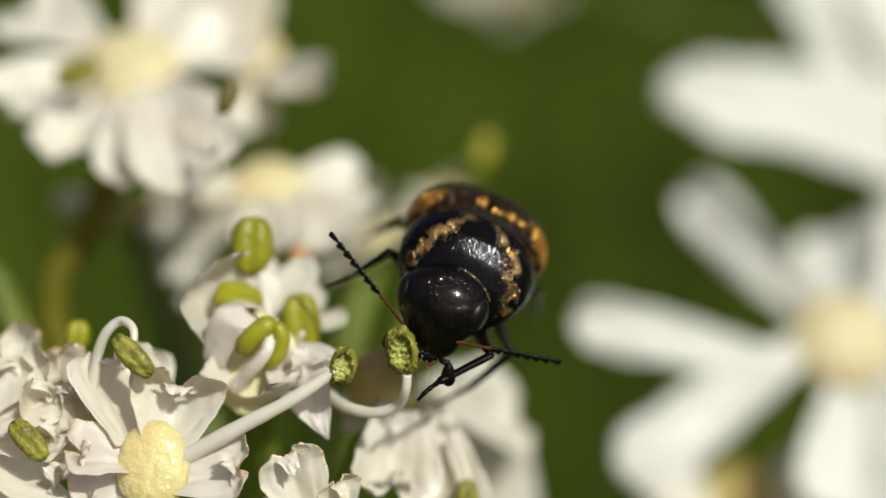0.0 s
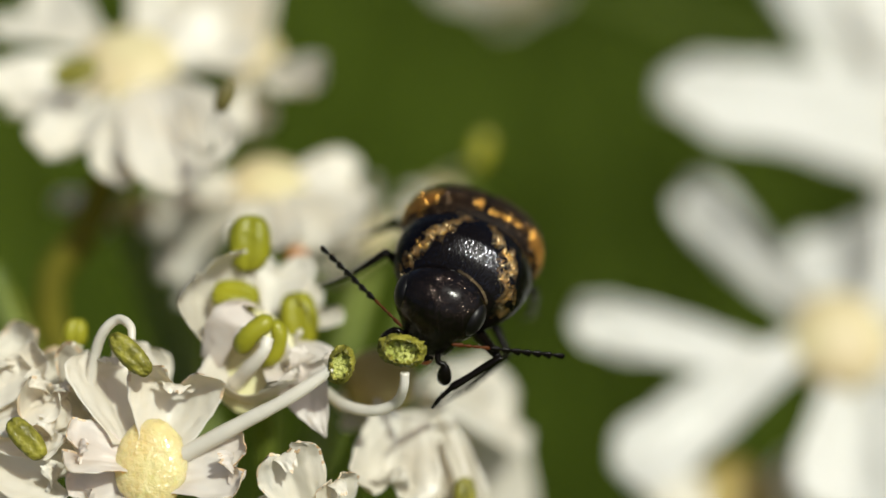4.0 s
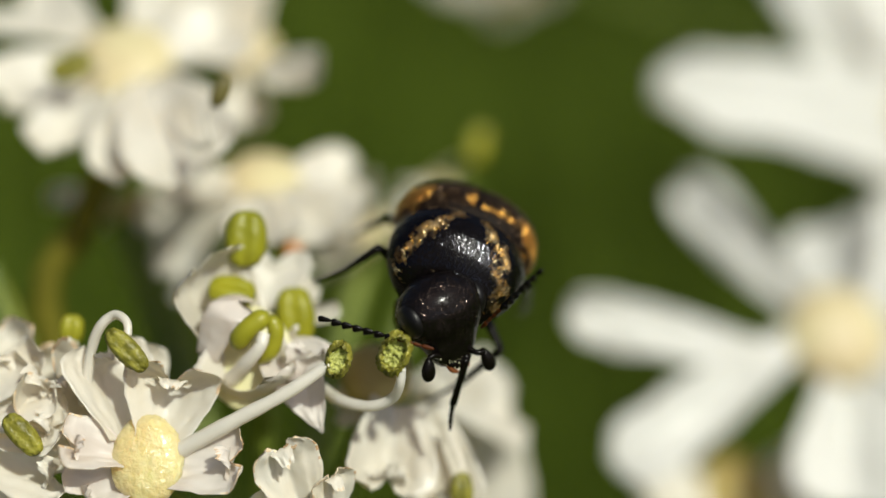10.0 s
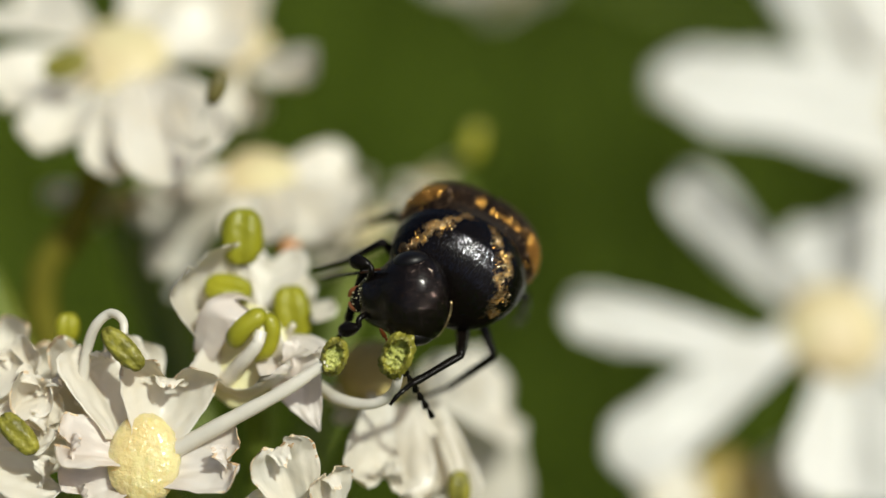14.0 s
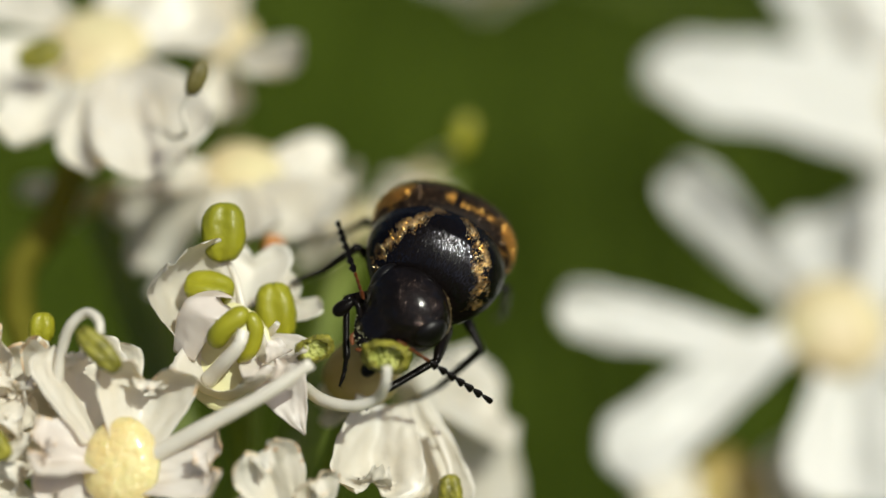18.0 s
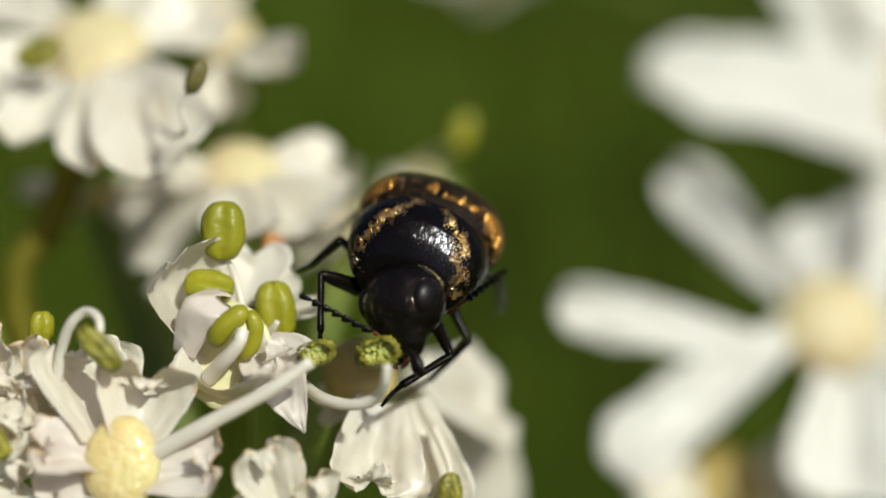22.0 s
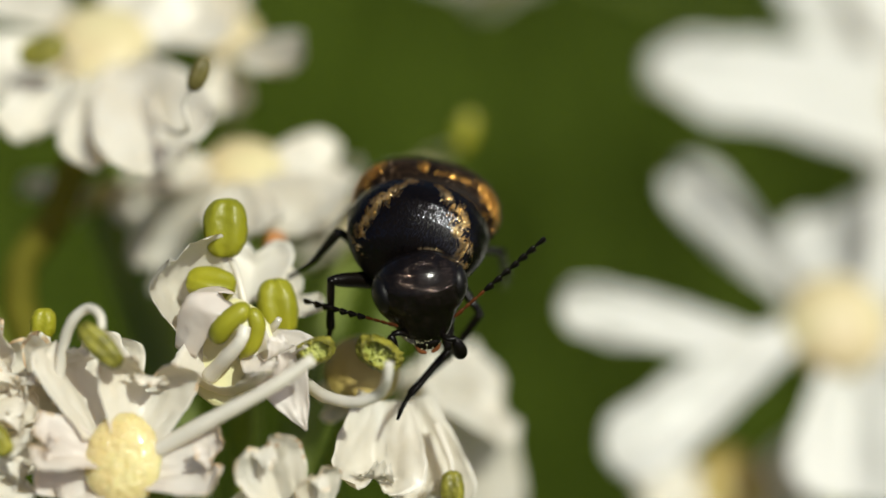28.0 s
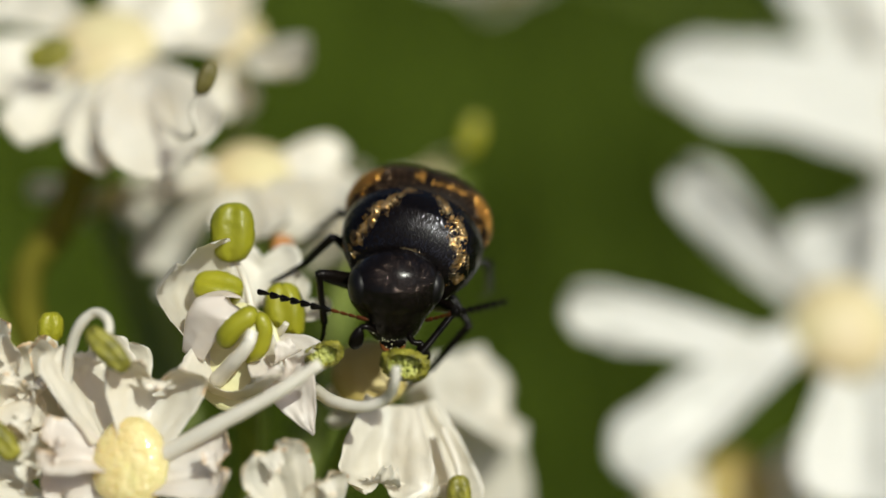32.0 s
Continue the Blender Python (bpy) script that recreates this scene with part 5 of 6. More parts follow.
    walk(antennae[0], [
        (0, mm(-0.702, -1.454, -0.535, 7.6, -21.6, 159.1)), (0.5, mm(-0.733, -1.354, -0.514, 2.3, -17.3, 154.7)),
        (1, mm(-0.768, -1.427, -0.413, 9.1, -16.9, 150.3)), (1.5, mm(-0.623, -1.496, -0.495, 24.0, -24.7, 164.6)),
        (2, mm(-0.804, -1.572, -0.249, 28.0, -18.7, 127.2)), (2.5, mm(-0.261, -1.662, -0.532, 38.5, -8.9, 165.5)),
        (3, mm(-0.164, -1.901, -0.475, 20.9, 11.7, 171.7)), (3.5, mm(-0.757, -1.360, -0.516, 2.2, -12.3, 155.5)),
        (5.5, mm(-0.195, -1.651, -0.725, -11.0, -0.8, 161.5)), (6, mm(-0.548, -1.460, -0.637, -2.3, 2.8, 112.3)),
        (6.5, mm(0.556, -1.682, -0.772, 26.4, 9.0, -174.7)), (7, mm(-0.662, -1.566, -0.195, 31.3, -18.4, 134.0)),
        (7.5, mm(-0.674, -1.483, -0.293, 25.2, -38.6, 118.1)), (8, mm(-0.708, -1.587, -0.300, 23.4, -6.8, 133.3)),
        (8.5, mm(-0.808, -1.487, -0.459, 35.0, -20.6, 167.4)), (9, mm(-0.824, -1.485, -0.318, 20.1, -10.9, 148.8)),
        (9.5, mm(-0.760, -1.602, -0.314, 37.3, -22.3, 158.5)), (10, mm(0.143, -1.809, -0.564, 14.3, 7.3, -179.2)),
        (10.5, mm(-0.418, -1.598, -0.743, 35.8, -20.2, 167.8)), (11, mm(-0.746, -1.450, -0.541, 15.6, 21.9, 156.2)),
        (11.5, mm(-0.757, -1.504, -0.405, 34.5, 12.8, 152.6)), (12, mm(-0.735, -1.457, -0.486, 9.1, 42.2, 128.8)),
        (12.5, mm(-0.615, -1.433, -0.474, 29.1, 42.2, 128.8)), (13, mm(-0.758, -1.478, -0.454, 11.5, 5.4, 128.9)),
        (13.5, mm(-1.227, -1.335, -0.356, 30.6, -18.4, 136.4)), (13.7, mm(-1.199, -1.036, 0.124, 48.4, 43.9, 127.8)),
        (14, mm(-1.218, -1.200, 0.016, 68.1, 44.7, 127.3)), (14.5, mm(-0.877, -1.609, -0.333, 54.9, 43.9, 127.3)),
        (16.5, mm(-0.587, -1.455, -0.779, 44.4, -16.7, 161.3)), (17, mm(-0.703, -1.357, -0.624, 26.2, -9.9, 153.6)),
        (17.5, mm(-0.722, -1.391, -0.522, 46.0, -20.5, 154.4)), (18, mm(-0.958, -1.354, -0.305, 35.0, -7.7, 118.7)),
        (18.5, mm(-1.159, -1.063, 0.125, 57.6, 39.9, 127.2)), (19, mm(-0.899, -1.475, -0.497, 35.1, -4.7, 119.7)),
        (19.5, mm(-0.712, -1.489, -0.489, 48.6, -23.3, 146.1)), (20, mm(-0.688, -1.484, -0.597, 26.2, -10.1, 154.4)),
        (20.5, mm(0.475, -1.619, -0.665, 44.2, 1.8, -179.1)), (21, mm(-0.761, -1.507, -0.537, 29.7, -24.3, 153.8)),
        (21.5, mm(-0.577, -1.495, -0.549, 42.9, -3.1, -178.6)), (22, mm(0.479, -1.628, -0.827, 22.6, -10.6, -175.8)),
        (22.5, mm(-0.350, -1.588, -0.544, 49.6, -33.1, 166.0)), (23, mm(-0.305, -1.678, -0.605, 23.7, -17.2, 179.7)),
        (23.5, mm(0.596, -1.591, -0.813, 43.5, -11.8, -179.6)), (24, mm(-0.580, -1.512, -0.454, 36.8, -29.5, 144.3)),
        (24.5, mm(0.569, -1.585, -0.738, 43.3, -12.9, -179.9)), (25, mm(0.502, -1.630, -0.700, 22.0, -7.2, -172.5)),
        (25.5, mm(-0.416, -1.564, -0.491, 8.1, -23.1, 164.8)), (27.5, mm(-0.140, -1.477, -0.948, -15.2, 33.3, 133.1)),
        (28, mm(0.060, -1.721, -0.849, -6.1, 10.8, 153.9)), (28.5, mm(0.145, -1.750, -1.032, 12.5, -19.5, 171.9)),
        (29, mm(-0.302, -1.588, -1.085, -12.2, 32.2, 124.7)), (29.5, mm(-0.187, -1.522, -1.147, 7.5, 31.7, 124.2)),
        (30, mm(0.128, -1.841, -0.972, 18.7, 32.2, 131.1)), (30.5, mm(0.261, -1.724, -1.127, 7.7, 32.2, 131.6)),
        (31, mm(-0.260, -1.703, -1.104, -6.0, 34.3, 128.5)), (31.5, mm(-0.890, -1.359, -0.558, 11.6, -12.8, 116.9)),
        (32, mm(-0.435, -1.646, -0.714, 0.5, 7.0, 167.4))])
    walk(antennae[1], [
        (0, mm(0.362, -1.591, -0.393, -11.3, 2.8, 24.0)), (0.5, mm(0.328, -1.546, -0.431, -5.2, 3.3, 19.3)),
        (1, mm(0.308, -1.540, -0.391, -9.3, 1.2, 19.3)), (1.5, mm(0.484, -1.406, -0.349, -29.3, 1.8, 18.4)),
        (2, mm(0.259, -1.724, -0.384, -21.3, 18.5, 17.6)), (2.5, mm(0.760, -1.254, -0.319, -39.6, -27.5, -2.7)),
        (3, mm(0.744, -1.356, -0.255, -2.0, -53.1, -39.6)), (3.25, mm(0.524, -1.461, -0.370, -19.4, -24.4, -0.3)),
        (3.5, mm(0.305, -1.566, -0.486, -15.2, 6.8, 27.0)), (4.5, mm(0.502, -1.330, -0.482, -9.9, -29.2, 9.1)),
        (5.5, mm(0.699, -1.094, -0.479, 20.1, -59.2, -29.6)), (6, mm(0.530, -1.360, -0.636, 35.8, -4.0, -86.8)),
        (6.25, mm(0.731, -1.066, -0.438, 16.6, -44.0, -61.8)), (6.5, mm(0.931, -0.771, -0.239, -52.6, -58.6, 11.8)),
        (6.75, mm(0.666, -1.240, -0.287, -38.4, -15.0, 2.9)), (7, mm(0.401, -1.709, -0.336, -29.9, 29.1, 4.2)),
        (7.5, mm(0.445, -1.545, -0.308, -52.1, 17.5, -1.4)), (8, mm(0.366, -1.694, -0.380, -25.4, 22.3, 18.1)),
        (8.5, mm(0.312, -1.490, -0.492, -43.2, 18.0, 24.5)), (9, mm(0.246, -1.645, -0.336, -23.2, 4.6, 24.5)),
        (9.5, mm(0.354, -1.494, -0.281, -43.5, 1.6, 19.5)), (9.75, mm(0.605, -1.282, -0.249, -30.4, -38.7, 5.9)),
        (10, mm(0.855, -1.071, -0.218, 26.1, -67.2, -51.1)), (10.5, mm(0.570, -1.174, -0.432, -29.4, -43.6, -9.4)),
        (11, mm(0.335, -1.461, -0.499, -20.4, 18.3, 32.0)), (11.5, mm(0.360, -1.463, -0.476, -49.4, 25.6, 8.3)),
        (12, mm(0.336, -1.558, -0.599, -17.5, 31.9, 32.7)), (12.5, mm(0.504, -1.476, -0.503, -47.7, 11.1, 5.8)),
        (13, mm(0.300, -1.706, -0.478, -25.1, 8.8, 20.6)), (13.5, mm(-0.253, -1.693, -0.777, -47.2, 13.9, 10.3)),
        (13.7, mm(-0.947, -1.598, -0.811, -58.0, 22.6, -13.5)), (14, mm(-0.676, -1.610, -0.826, -26.2, 39.1, 9.1)),
        (14.5, mm(-0.009, -1.670, -0.977, 11.8, 26.3, 41.6)), (15.5, mm(0.233, -1.624, -0.796, -0.3, -2.3, 9.1)),
        (16.5, mm(0.475, -1.579, -0.616, 4.8, -32.9, -22.4)), (17, mm(0.359, -1.561, -0.655, 2.9, 10.4, 14.1)),
        (17.5, mm(0.377, -1.548, -0.676, -18.0, 8.6, 8.5)), (18, mm(-0.081, -1.948, -0.526, -14.9, 18.5, 10.6)),
        (18.5, mm(-0.631, -1.635, -0.680, -39.4, 31.0, -0.1)), (19, mm(0.111, -1.612, -0.859, -15.9, -5.3, 15.0)),
        (19.5, mm(0.398, -1.571, -0.610, -35.6, -2.0, 10.4)), (20, mm(0.390, -1.561, -0.553, -15.4, 4.2, 19.6)),
        (20.25, mm(0.570, -1.128, -0.324, -19.7, -18.3, -14.4)), (20.5, mm(0.750, -0.695, -0.094, -8.2, -38.9, -54.5)),
        (20.75, mm(0.535, -1.124, -0.333, -24.4, -23.0, -8.7)), (21, mm(0.320, -1.553, -0.572, -24.4, -2.0, 28.7)),
        (21.5, mm(0.537, -1.394, -0.614, -44.5, 5.4, 25.2)), (21.75, mm(0.740, -1.089, -0.474, -30.6, -32.6, 3.4)),
        (22, mm(0.943, -0.783, -0.334, 17.3, -55.9, -50.0)), (22.5, mm(0.732, -1.299, -0.557, -30.2, -27.1, -10.7)),
        (23, mm(0.742, -1.410, -0.556, -1.2, -32.5, -28.5)), (23.5, mm(1.056, -0.728, -0.266, -33.2, -59.2, -12.3)),
        (24, mm(0.497, -1.559, -0.547, -30.8, 0.3, 18.2)), (24.5, mm(1.307, -0.866, -0.298, -48.8, -57.5, 14.6)),
        (25, mm(1.173, -0.913, -0.247, 7.7, -64.5, -26.7)), (25.5, mm(0.661, -1.459, -0.487, -5.7, -28.6, -13.2)),
        (26.5, mm(0.784, -1.340, -0.664, -9.6, 5.3, 23.9)), (27.5, mm(0.906, -1.221, -0.842, 10.3, 33.9, 67.1)),
        (27.75, mm(0.978, -1.296, -0.715, -3.6, -5.1, 46.4)), (28, mm(1.050, -1.371, -0.588, -4.3, -46.2, 29.8)),
        (28.5, mm(1.022, -1.180, -0.631, 0.6, -39.0, -6.3)), (28.75, mm(0.897, -1.339, -0.818, -8.4, -1.8, 26.1)),
        (29, mm(0.773, -1.498, -1.005, 4.7, 34.3, 59.1)), (29.25, mm(0.847, -1.462, -1.003, -14.1, 5.8, 31.3)),
        (29.5, mm(0.920, -1.427, -1.001, -18.9, -27.3, 11.1)), (29.75, mm(0.964, -1.353, -1.128, -14.5, 7.0, 33.6)),
        (30, mm(1.008, -1.280, -1.256, 6.2, 35.9, 64.9)), (30.5, mm(1.184, -1.194, -1.321, 26.4, 35.9, 65.3)),
        (31, mm(0.817, -1.599, -1.063, 4.5, 34.6, 61.9)), (31.25, mm(0.448, -1.560, -1.035, -18.0, 2.3, 8.3)),
        (31.5, mm(0.080, -1.521, -1.008, -6.2, -34.5, -41.3)), (32, mm(0.605, -1.386, -0.567, 4.7, -40.1, -42.2))])
    walk(legs[0][0], [
        (0, mm(-0.620, -0.350, -0.750, 0.0, 62.1, 77.5)), (12.6, mm(-0.620, -0.350, -0.750, 0.0, 62.1, 77.5)),
        (13.4, mm(-0.620, -0.350, -0.750, 61.8, 40.7, 172.4)), (14, mm(-0.620, -0.350, -0.750, 49.4, -21.4, -150.2)),
        (14.5, mm(-0.620, -0.350, -0.750, 40.9, -29.1, -176.7)), (16.5, mm(-0.620, -0.350, -0.750, 14.9, 2.8, -151.6)),
        (17, mm(-0.620, -0.350, -0.750, -4.0, 6.3, -137.2)), (18, mm(-0.620, -0.350, -0.750, -24.3, -9.2, -126.1)),
        (19, mm(-0.620, -0.350, -0.750, -41.0, -12.1, -143.7)), (20, mm(-0.620, -0.350, -0.750, -44.1, -13.6, -148.3)),
        (21, mm(-0.620, -0.350, -0.750, -43.6, -8.6, -158.5)), (22, mm(-0.620, -0.350, -0.750, -43.9, -18.2, -144.3)),
        (23, mm(-0.620, -0.350, -0.750, -42.1, -8.4, -140.6)), (24, mm(-0.620, -0.350, -0.750, -41.1, -13.7, -137.1)),
        (25, mm(-0.620, -0.350, -0.750, -38.9, -20.8, -129.5)), (28, mm(-0.500, -0.350, -0.750, -36.0, -7.6, -138.7)),
        (29, mm(-0.520, -0.350, -0.750, -29.1, -15.4, -137.4)), (30, mm(-0.500, -0.350, -0.750, -21.4, -21.1, -123.2)),
        (31, mm(-0.560, -0.350, -0.750, -26.8, -18.7, -122.7)), (32, mm(-0.620, -0.350, -0.750, -39.4, -15.2, -146.1))])
    walk(legs[0][1], [
        (0, mm(-0.513, 0.130, -1.678, 0.0, 17.4, 84.0)), (12.6, mm(-0.513, 0.130, -1.678, 0.0, 17.4, 84.0)),
        (13.4, mm(-1.409, -0.245, -1.434, 0.0, 61.8, 72.7)), (14, mm(-1.469, -0.836, -0.367, -80.0, 78.4, -30.2)),
        (14.5, mm(-1.536, -0.403, -0.240, -56.8, 65.3, 1.7)), (16.5, mm(-1.542, -0.849, -0.801, -90.6, 48.3, -60.2)),
        (17, mm(-1.385, -1.059, -0.865, -73.2, 51.3, -63.6)), (18, mm(-1.230, -1.188, -0.583, -45.6, 47.1, -53.6)),
        (19, mm(-1.447, -0.959, -0.530, -20.6, 66.8, -1.7)), (20, mm(-1.488, -0.887, -0.504, -46.9, 45.1, -55.4)),
        (21, mm(-1.586, -0.731, -0.593, -31.3, 48.7, -61.4)), (22, mm(-1.430, -0.931, -0.421, -8.5, 48.1, -56.1)),
        (23, mm(-1.422, -1.010, -0.597, 18.8, 72.1, -3.5)), (24, mm(-1.368, -1.044, -0.501, 4.3, 76.6, 2.2)),
        (25, mm(-1.245, -1.107, -0.378, -5.3, 77.2, 12.9)), (28, mm(-1.282, -1.037, -0.612, 3.6, 80.6, 42.3)),
        (29, mm(-1.265, -1.035, -0.471, 58.3, 87.9, 77.1)), (30, mm(-1.036, -1.170, -0.372, -115.0, 46.1, -116.0)),
        (31, mm(-1.098, -1.187, -0.414, -97.1, 46.5, -118.9)), (32, mm(-1.461, -0.915, -0.475, 4.9, 71.2, 9.3))])
    walk(legs[1][0], [
        (0, mm(0.620, -0.350, -0.750, -8.7, -9.6, -69.2)), (1, mm(0.620, -0.350, -0.750, -16.5, -5.5, -77.5)),
        (2, mm(0.620, -0.350, -0.750, -26.4, -3.1, -89.1)), (3, mm(0.620, -0.350, -0.750, -9.9, -8.3, -54.8)),
        (6, mm(0.620, -0.350, -0.750, -8.1, -11.5, -68.8)), (7, mm(0.620, -0.350, -0.750, -27.3, 15.4, -79.7)),
        (8, mm(0.620, -0.350, -0.750, -7.5, -16.6, -62.4)), (9, mm(0.620, -0.350, -0.750, -14.2, -6.1, -74.9)),
        (10, mm(0.620, -0.350, -0.750, -20.5, 3.1, -79.1)), (11, mm(0.620, -0.350, -0.750, -5.1, -26.5, -57.4)),
        (12, mm(0.620, -0.350, -0.750, -19.4, 5.4, -86.5)), (13, mm(0.620, -0.350, -0.750, -33.0, 12.8, -88.0)),
        (14, mm(0.620, -0.350, -0.750, -27.3, -4.8, -81.6)), (17, mm(0.620, -0.350, -0.750, -39.0, 21.7, -90.0)),
        (18, mm(0.620, -0.350, -0.750, -30.1, 10.7, -88.0)), (19, mm(0.620, -0.350, -0.750, -17.1, 14.9, -71.4)),
        (20, mm(0.620, -0.350, -0.750, -20.3, 14.1, -76.3)), (21, mm(0.620, -0.350, -0.750, -55.7, 38.4, -109.5)),
        (22, mm(0.620, -0.350, -0.750, -10.8, 8.1, -52.8)), (23, mm(0.620, -0.350, -0.750, -9.1, -10.9, -70.0)),
        (24, mm(0.620, -0.350, -0.750, -22.7, 0.1, -86.7)), (25, mm(0.620, -0.350, -0.750, 4.1, 14.5, -37.0)),
        (28, mm(0.740, -0.350, -0.750, 6.4, 52.8, -66.7)), (29, mm(0.720, -0.350, -0.750, 25.4, 16.8, -57.0)),
        (30, mm(0.740, -0.350, -0.750, 16.9, 7.7, -66.1)), (31, mm(0.680, -0.350, -0.750, 12.6, -10.1, -59.4)),
        (32, mm(0.620, -0.350, -0.750, 3.0, -24.5, -62.3))])
    walk(legs[1][1], [
        (0, mm(0.987, -1.318, -0.575, 37.2, 33.1, -144.2)), (1, mm(0.846, -1.370, -0.649, 38.8, 28.1, -150.5)),
        (2, mm(0.636, -1.398, -0.694, 36.7, 44.4, 173.3)), (3, mm(1.219, -1.199, -0.599, 45.4, 32.1, -142.1)),
        (6, mm(0.992, -1.310, -0.542, -0.6, 73.1, 143.1)), (7, mm(0.800, -1.346, -1.029, 60.7, 65.1, -173.1)),
        (8, mm(1.086, -1.242, -0.449, 57.8, 47.7, 177.2)), (9, mm(0.891, -1.358, -0.638, 58.4, 26.5, -149.8)),
        (10, mm(0.818, -1.380, -0.807, -102.1, 84.9, 29.7)), (11, mm(1.126, -1.142, -0.282, -72.5, 51.6, 39.6)),
        (11.5, mm(0.905, -1.268, -0.565, 6.2, 69.0, 123.2)), (12, mm(0.684, -1.393, -0.849, 51.8, 38.3, 174.0)),
        (13, mm(0.656, -1.373, -0.983, 59.7, 35.3, -140.9)), (14, mm(0.773, -1.385, -0.661, 43.5, 37.8, -134.6)),
        (17, mm(0.620, -1.326, -1.137, 21.3, 69.6, 176.0)), (18, mm(0.656, -1.381, -0.945, 38.1, 34.6, -141.1)),
        (19, mm(0.944, -1.311, -1.021, 38.2, 37.1, -140.7)), (20, mm(0.862, -1.339, -1.006, 40.8, 34.1, -146.7)),
        (21, mm(0.345, -1.126, -1.402, -103.3, 67.0, 79.6)), (22, mm(1.248, -1.178, -0.899, 40.6, 34.3, -138.9)),
        (23, mm(0.973, -1.319, -0.551, -7.2, 74.5, 145.5)), (24, mm(0.681, -1.398, -0.751, -55.2, 58.7, 115.3)),
        (25, mm(1.432, -0.962, -1.012, 2.3, 64.2, 157.6)), (28, mm(0.991, -0.933, -1.587, 43.6, 43.4, -133.8)),
        (29, mm(1.268, -1.193, -1.053, 48.5, 33.4, -146.8)), (30, mm(1.162, -1.301, -0.890, 51.7, 28.1, -143.5)),
        (31, mm(1.206, -1.240, -0.565, 59.3, 81.9, -157.0)), (32, mm(1.064, -1.196, -0.315, 65.7, 46.3, -129.1))])
    walk(pronotum, [
        (0, mm(0, 0, 0)), (27.5, mm(0, 0, 0)), (28.5, mm(0, 0, 0, 0, 3, 0)), (29, mm(0, 0, 0, 0, 14, 3)), (30.5, mm(0, 0, 0, 0, 15, 3)),
        (31, mm(0, 0, 0, 0, 9, 2)), (31.5, mm(0, 0, 0)), (32, mm(0, 0, 0))])
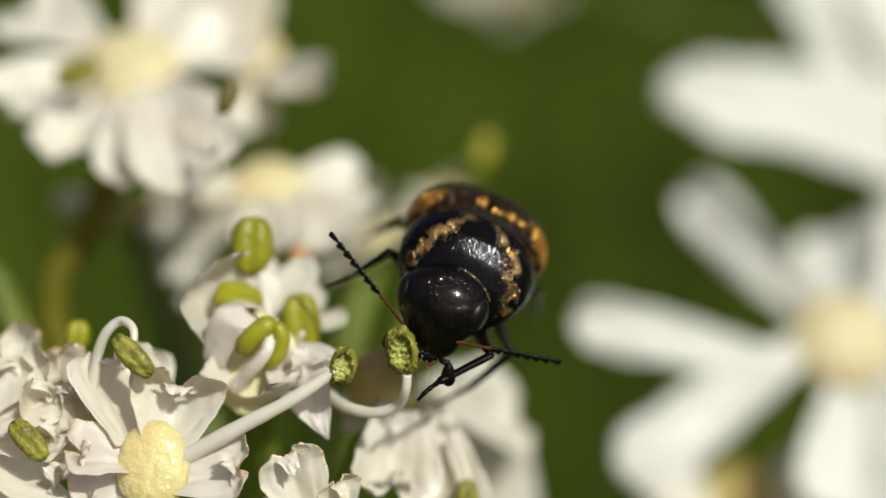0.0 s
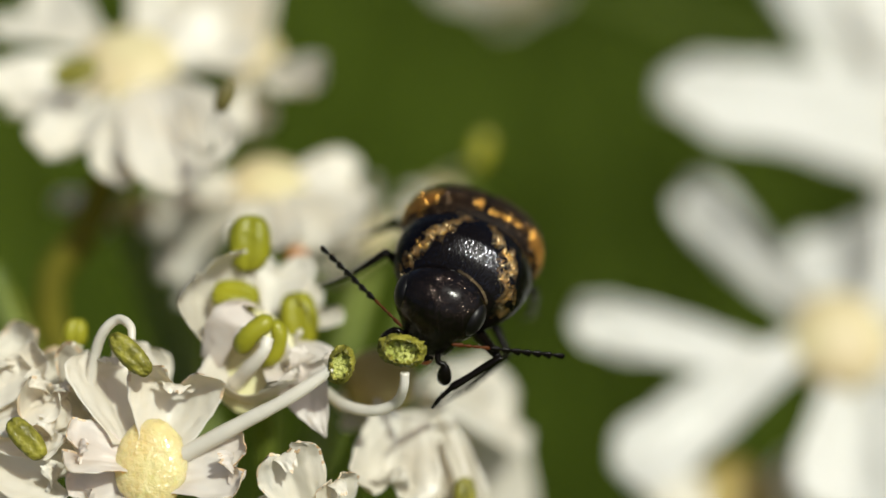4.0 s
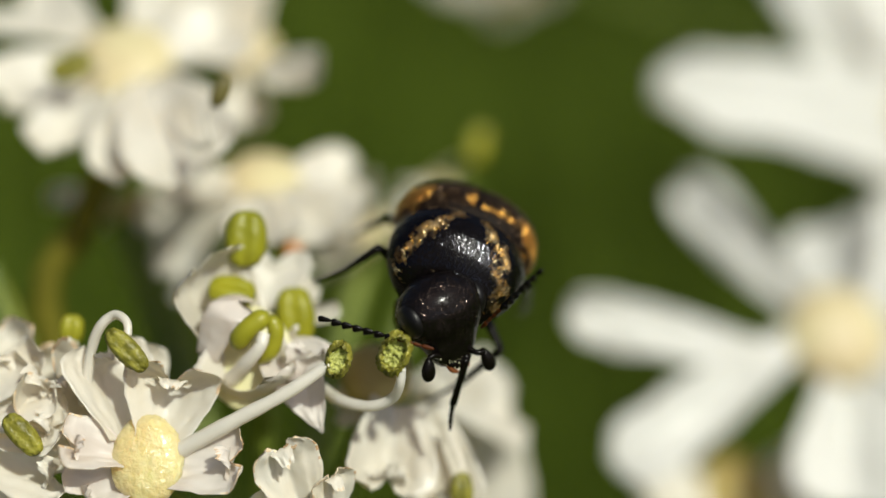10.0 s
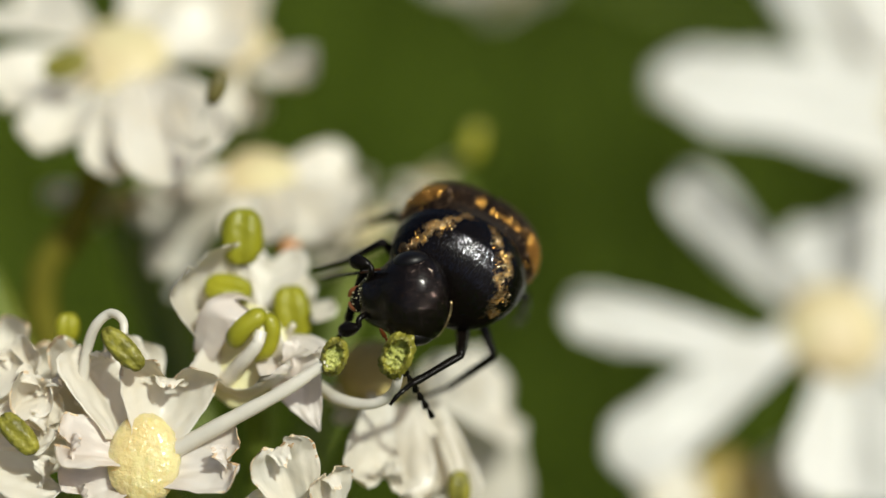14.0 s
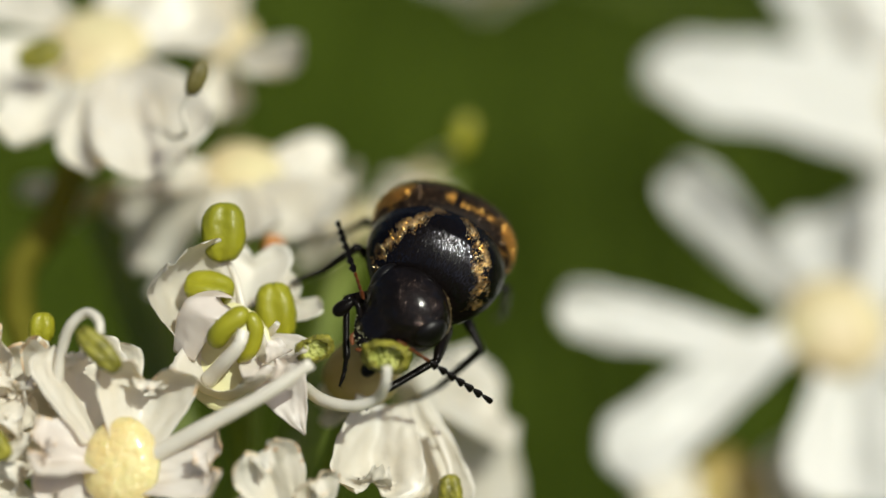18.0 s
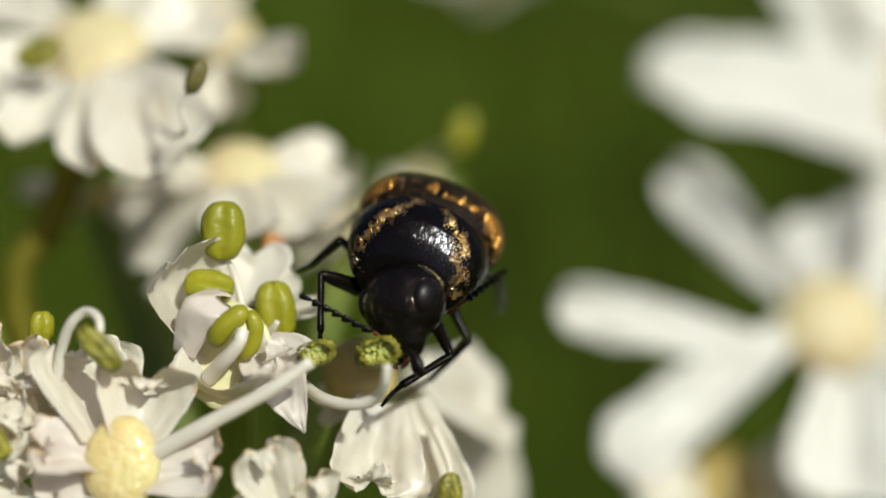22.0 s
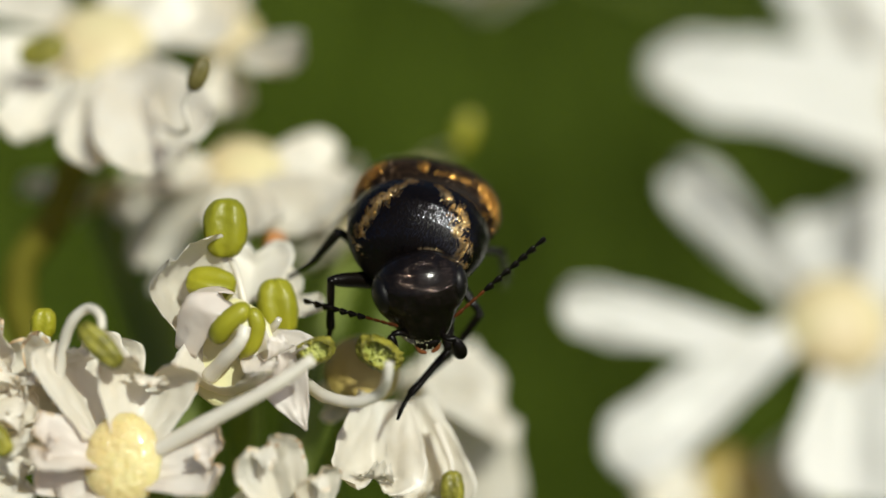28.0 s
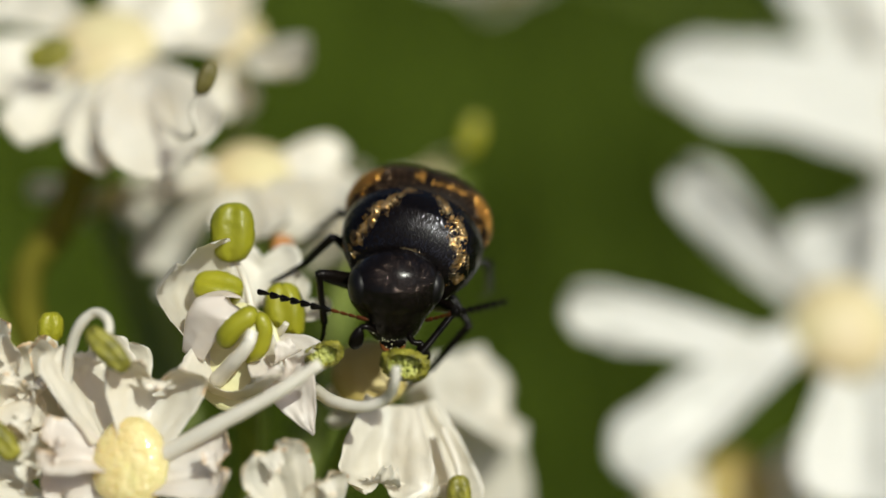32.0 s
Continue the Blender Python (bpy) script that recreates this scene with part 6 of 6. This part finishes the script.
    walk(eaten, [
        (0, mm(-0.808, -1.019, -1.375, -30.4, -8.6, 5.0)), (1, mm(-0.932, -1.076, -1.474, -31.6, -17.2, 10.3)),
        (2, mm(-0.900, -1.127, -1.562, -30.9, -13.0, 7.6)), (3, mm(-0.816, -1.062, -1.450, -30.9, 13.0, -7.6)),
        (3.25, mm(-0.800, -1.047, -1.425, -34.4, -27.7, 17.7)), (3.5, mm(-0.784, -1.033, -1.399, -73.3, -58.5, 70.6)),
        (6, mm(-0.717, -1.035, -1.402, -59.4, -54.5, 53.9)), (7, mm(-0.991, -1.044, -1.419, -30.4, -8.6, 5.0)),
        (8, mm(-0.915, -1.139, -1.583, -30.4, 8.6, -5.0)), (9, mm(-0.985, -1.146, -1.596, -30.4, 8.6, -5.0)),
        (10, mm(-0.829, -1.096, -1.509, -32.5, 21.5, -13.1)), (11, mm(-0.755, -1.129, -1.565, -30.9, -13.0, 7.6)),
        (12, mm(-0.859, -1.137, -1.579, -33.7, -25.7, 16.1)), (13, mm(-0.751, -1.058, -1.442, -65.9, -56.8, 61.8)),
        (13.5, mm(-0.744, -1.095, -1.507, -32.5, -21.5, 13.1)), (14, mm(-0.738, -1.133, -1.573, -32.5, 21.5, -13.1)),
        (17, mm(-0.861, -0.699, -1.834, -31.6, -17.2, 10.3)), (18, mm(-0.733, -0.727, -1.883, -73.3, -58.5, 70.6)),
        (19, mm(-0.709, -0.742, -1.909, -53.8, -51.7, 47.0)), (20, mm(-0.655, -0.827, -2.055, -49.1, -48.6, 40.9)),
        (21, mm(-1.020, -0.349, -2.027, -30.1, -4.3, 2.5)), (21.5, mm(-0.946, -0.359, -2.045, -36.1, 31.8, -21.0)),
        (22, mm(-0.872, -0.369, -2.062, -73.3, 58.5, -70.6)), (22.5, mm(-0.946, -0.368, -2.061, -39.2, 37.8, -26.6)),
        (22.75, mm(-0.906, -0.422, -2.154, -31.5, -17.2, 10.3)), (23, mm(-0.867, -0.477, -2.247, -81.4, -59.6, 80.1)),
        (24, mm(-0.937, -0.436, -2.177, -90.0, -60.0, 90.0)), (25, mm(-0.888, -0.347, -2.024, -59.4, -54.5, 53.9)),
        (28, mm(-0.893, -0.407, -2.129, -49.1, -48.6, 40.9)), (29, mm(-0.828, -0.394, -2.105, -30.4, -8.6, 5.0)),
        (30, mm(-0.803, -0.419, -2.149, -41.9, -41.6, 30.8)), (31, mm(-0.834, -0.358, -2.042, -59.4, -54.5, 53.9)),
        (31.5, mm(-0.719, -0.442, -2.189, -90.0, -60.0, 90.0)), (32, mm(-0.572, -0.465, -2.228, -73.3, -58.5, 70.6))])
    walk(pushed, [
        (0, mm(-1.837, -1.077, -1.666, -30.4, 8.6, -5.0)), (6, mm(-1.833, -1.082, -1.674, -30.6, 10.4, -6.1)),
        (9, mm(-1.825, -1.079, -1.669, -30.8, 12.1, -7.1)), (14, mm(-1.845, -1.070, -1.653, -31.0, 13.8, -8.2)),
        (14.5, mm(-1.834, -1.056, -1.629, -31.6, 17.2, -10.3)), (16.5, mm(-1.829, -0.326, -2.156, -45.2, 45.2, -35.5)),
        (17, mm(-1.935, -0.256, -2.035, -49.1, 48.6, -40.9)), (18, mm(-1.989, -0.258, -2.038, -59.4, 54.5, -53.9)),
        (19, mm(-2.002, -0.274, -2.065, -73.3, 58.5, -70.6)), (20, mm(-1.969, -0.281, -2.077, -49.1, 48.6, -40.9)),
        (22, mm(-1.957, -0.306, -2.121, -65.9, 56.8, -61.8)), (25, mm(-1.977, -0.303, -2.116, -59.4, 54.5, -53.9)),
        (28, mm(-2.002, -0.308, -2.124, -59.4, 54.5, -53.9)), (30, mm(-2.018, -0.317, -2.139, -65.9, 56.8, -61.8)),
        (32, mm(-1.982, -0.307, -2.121, -59.4, 54.5, -53.9))])


motions()
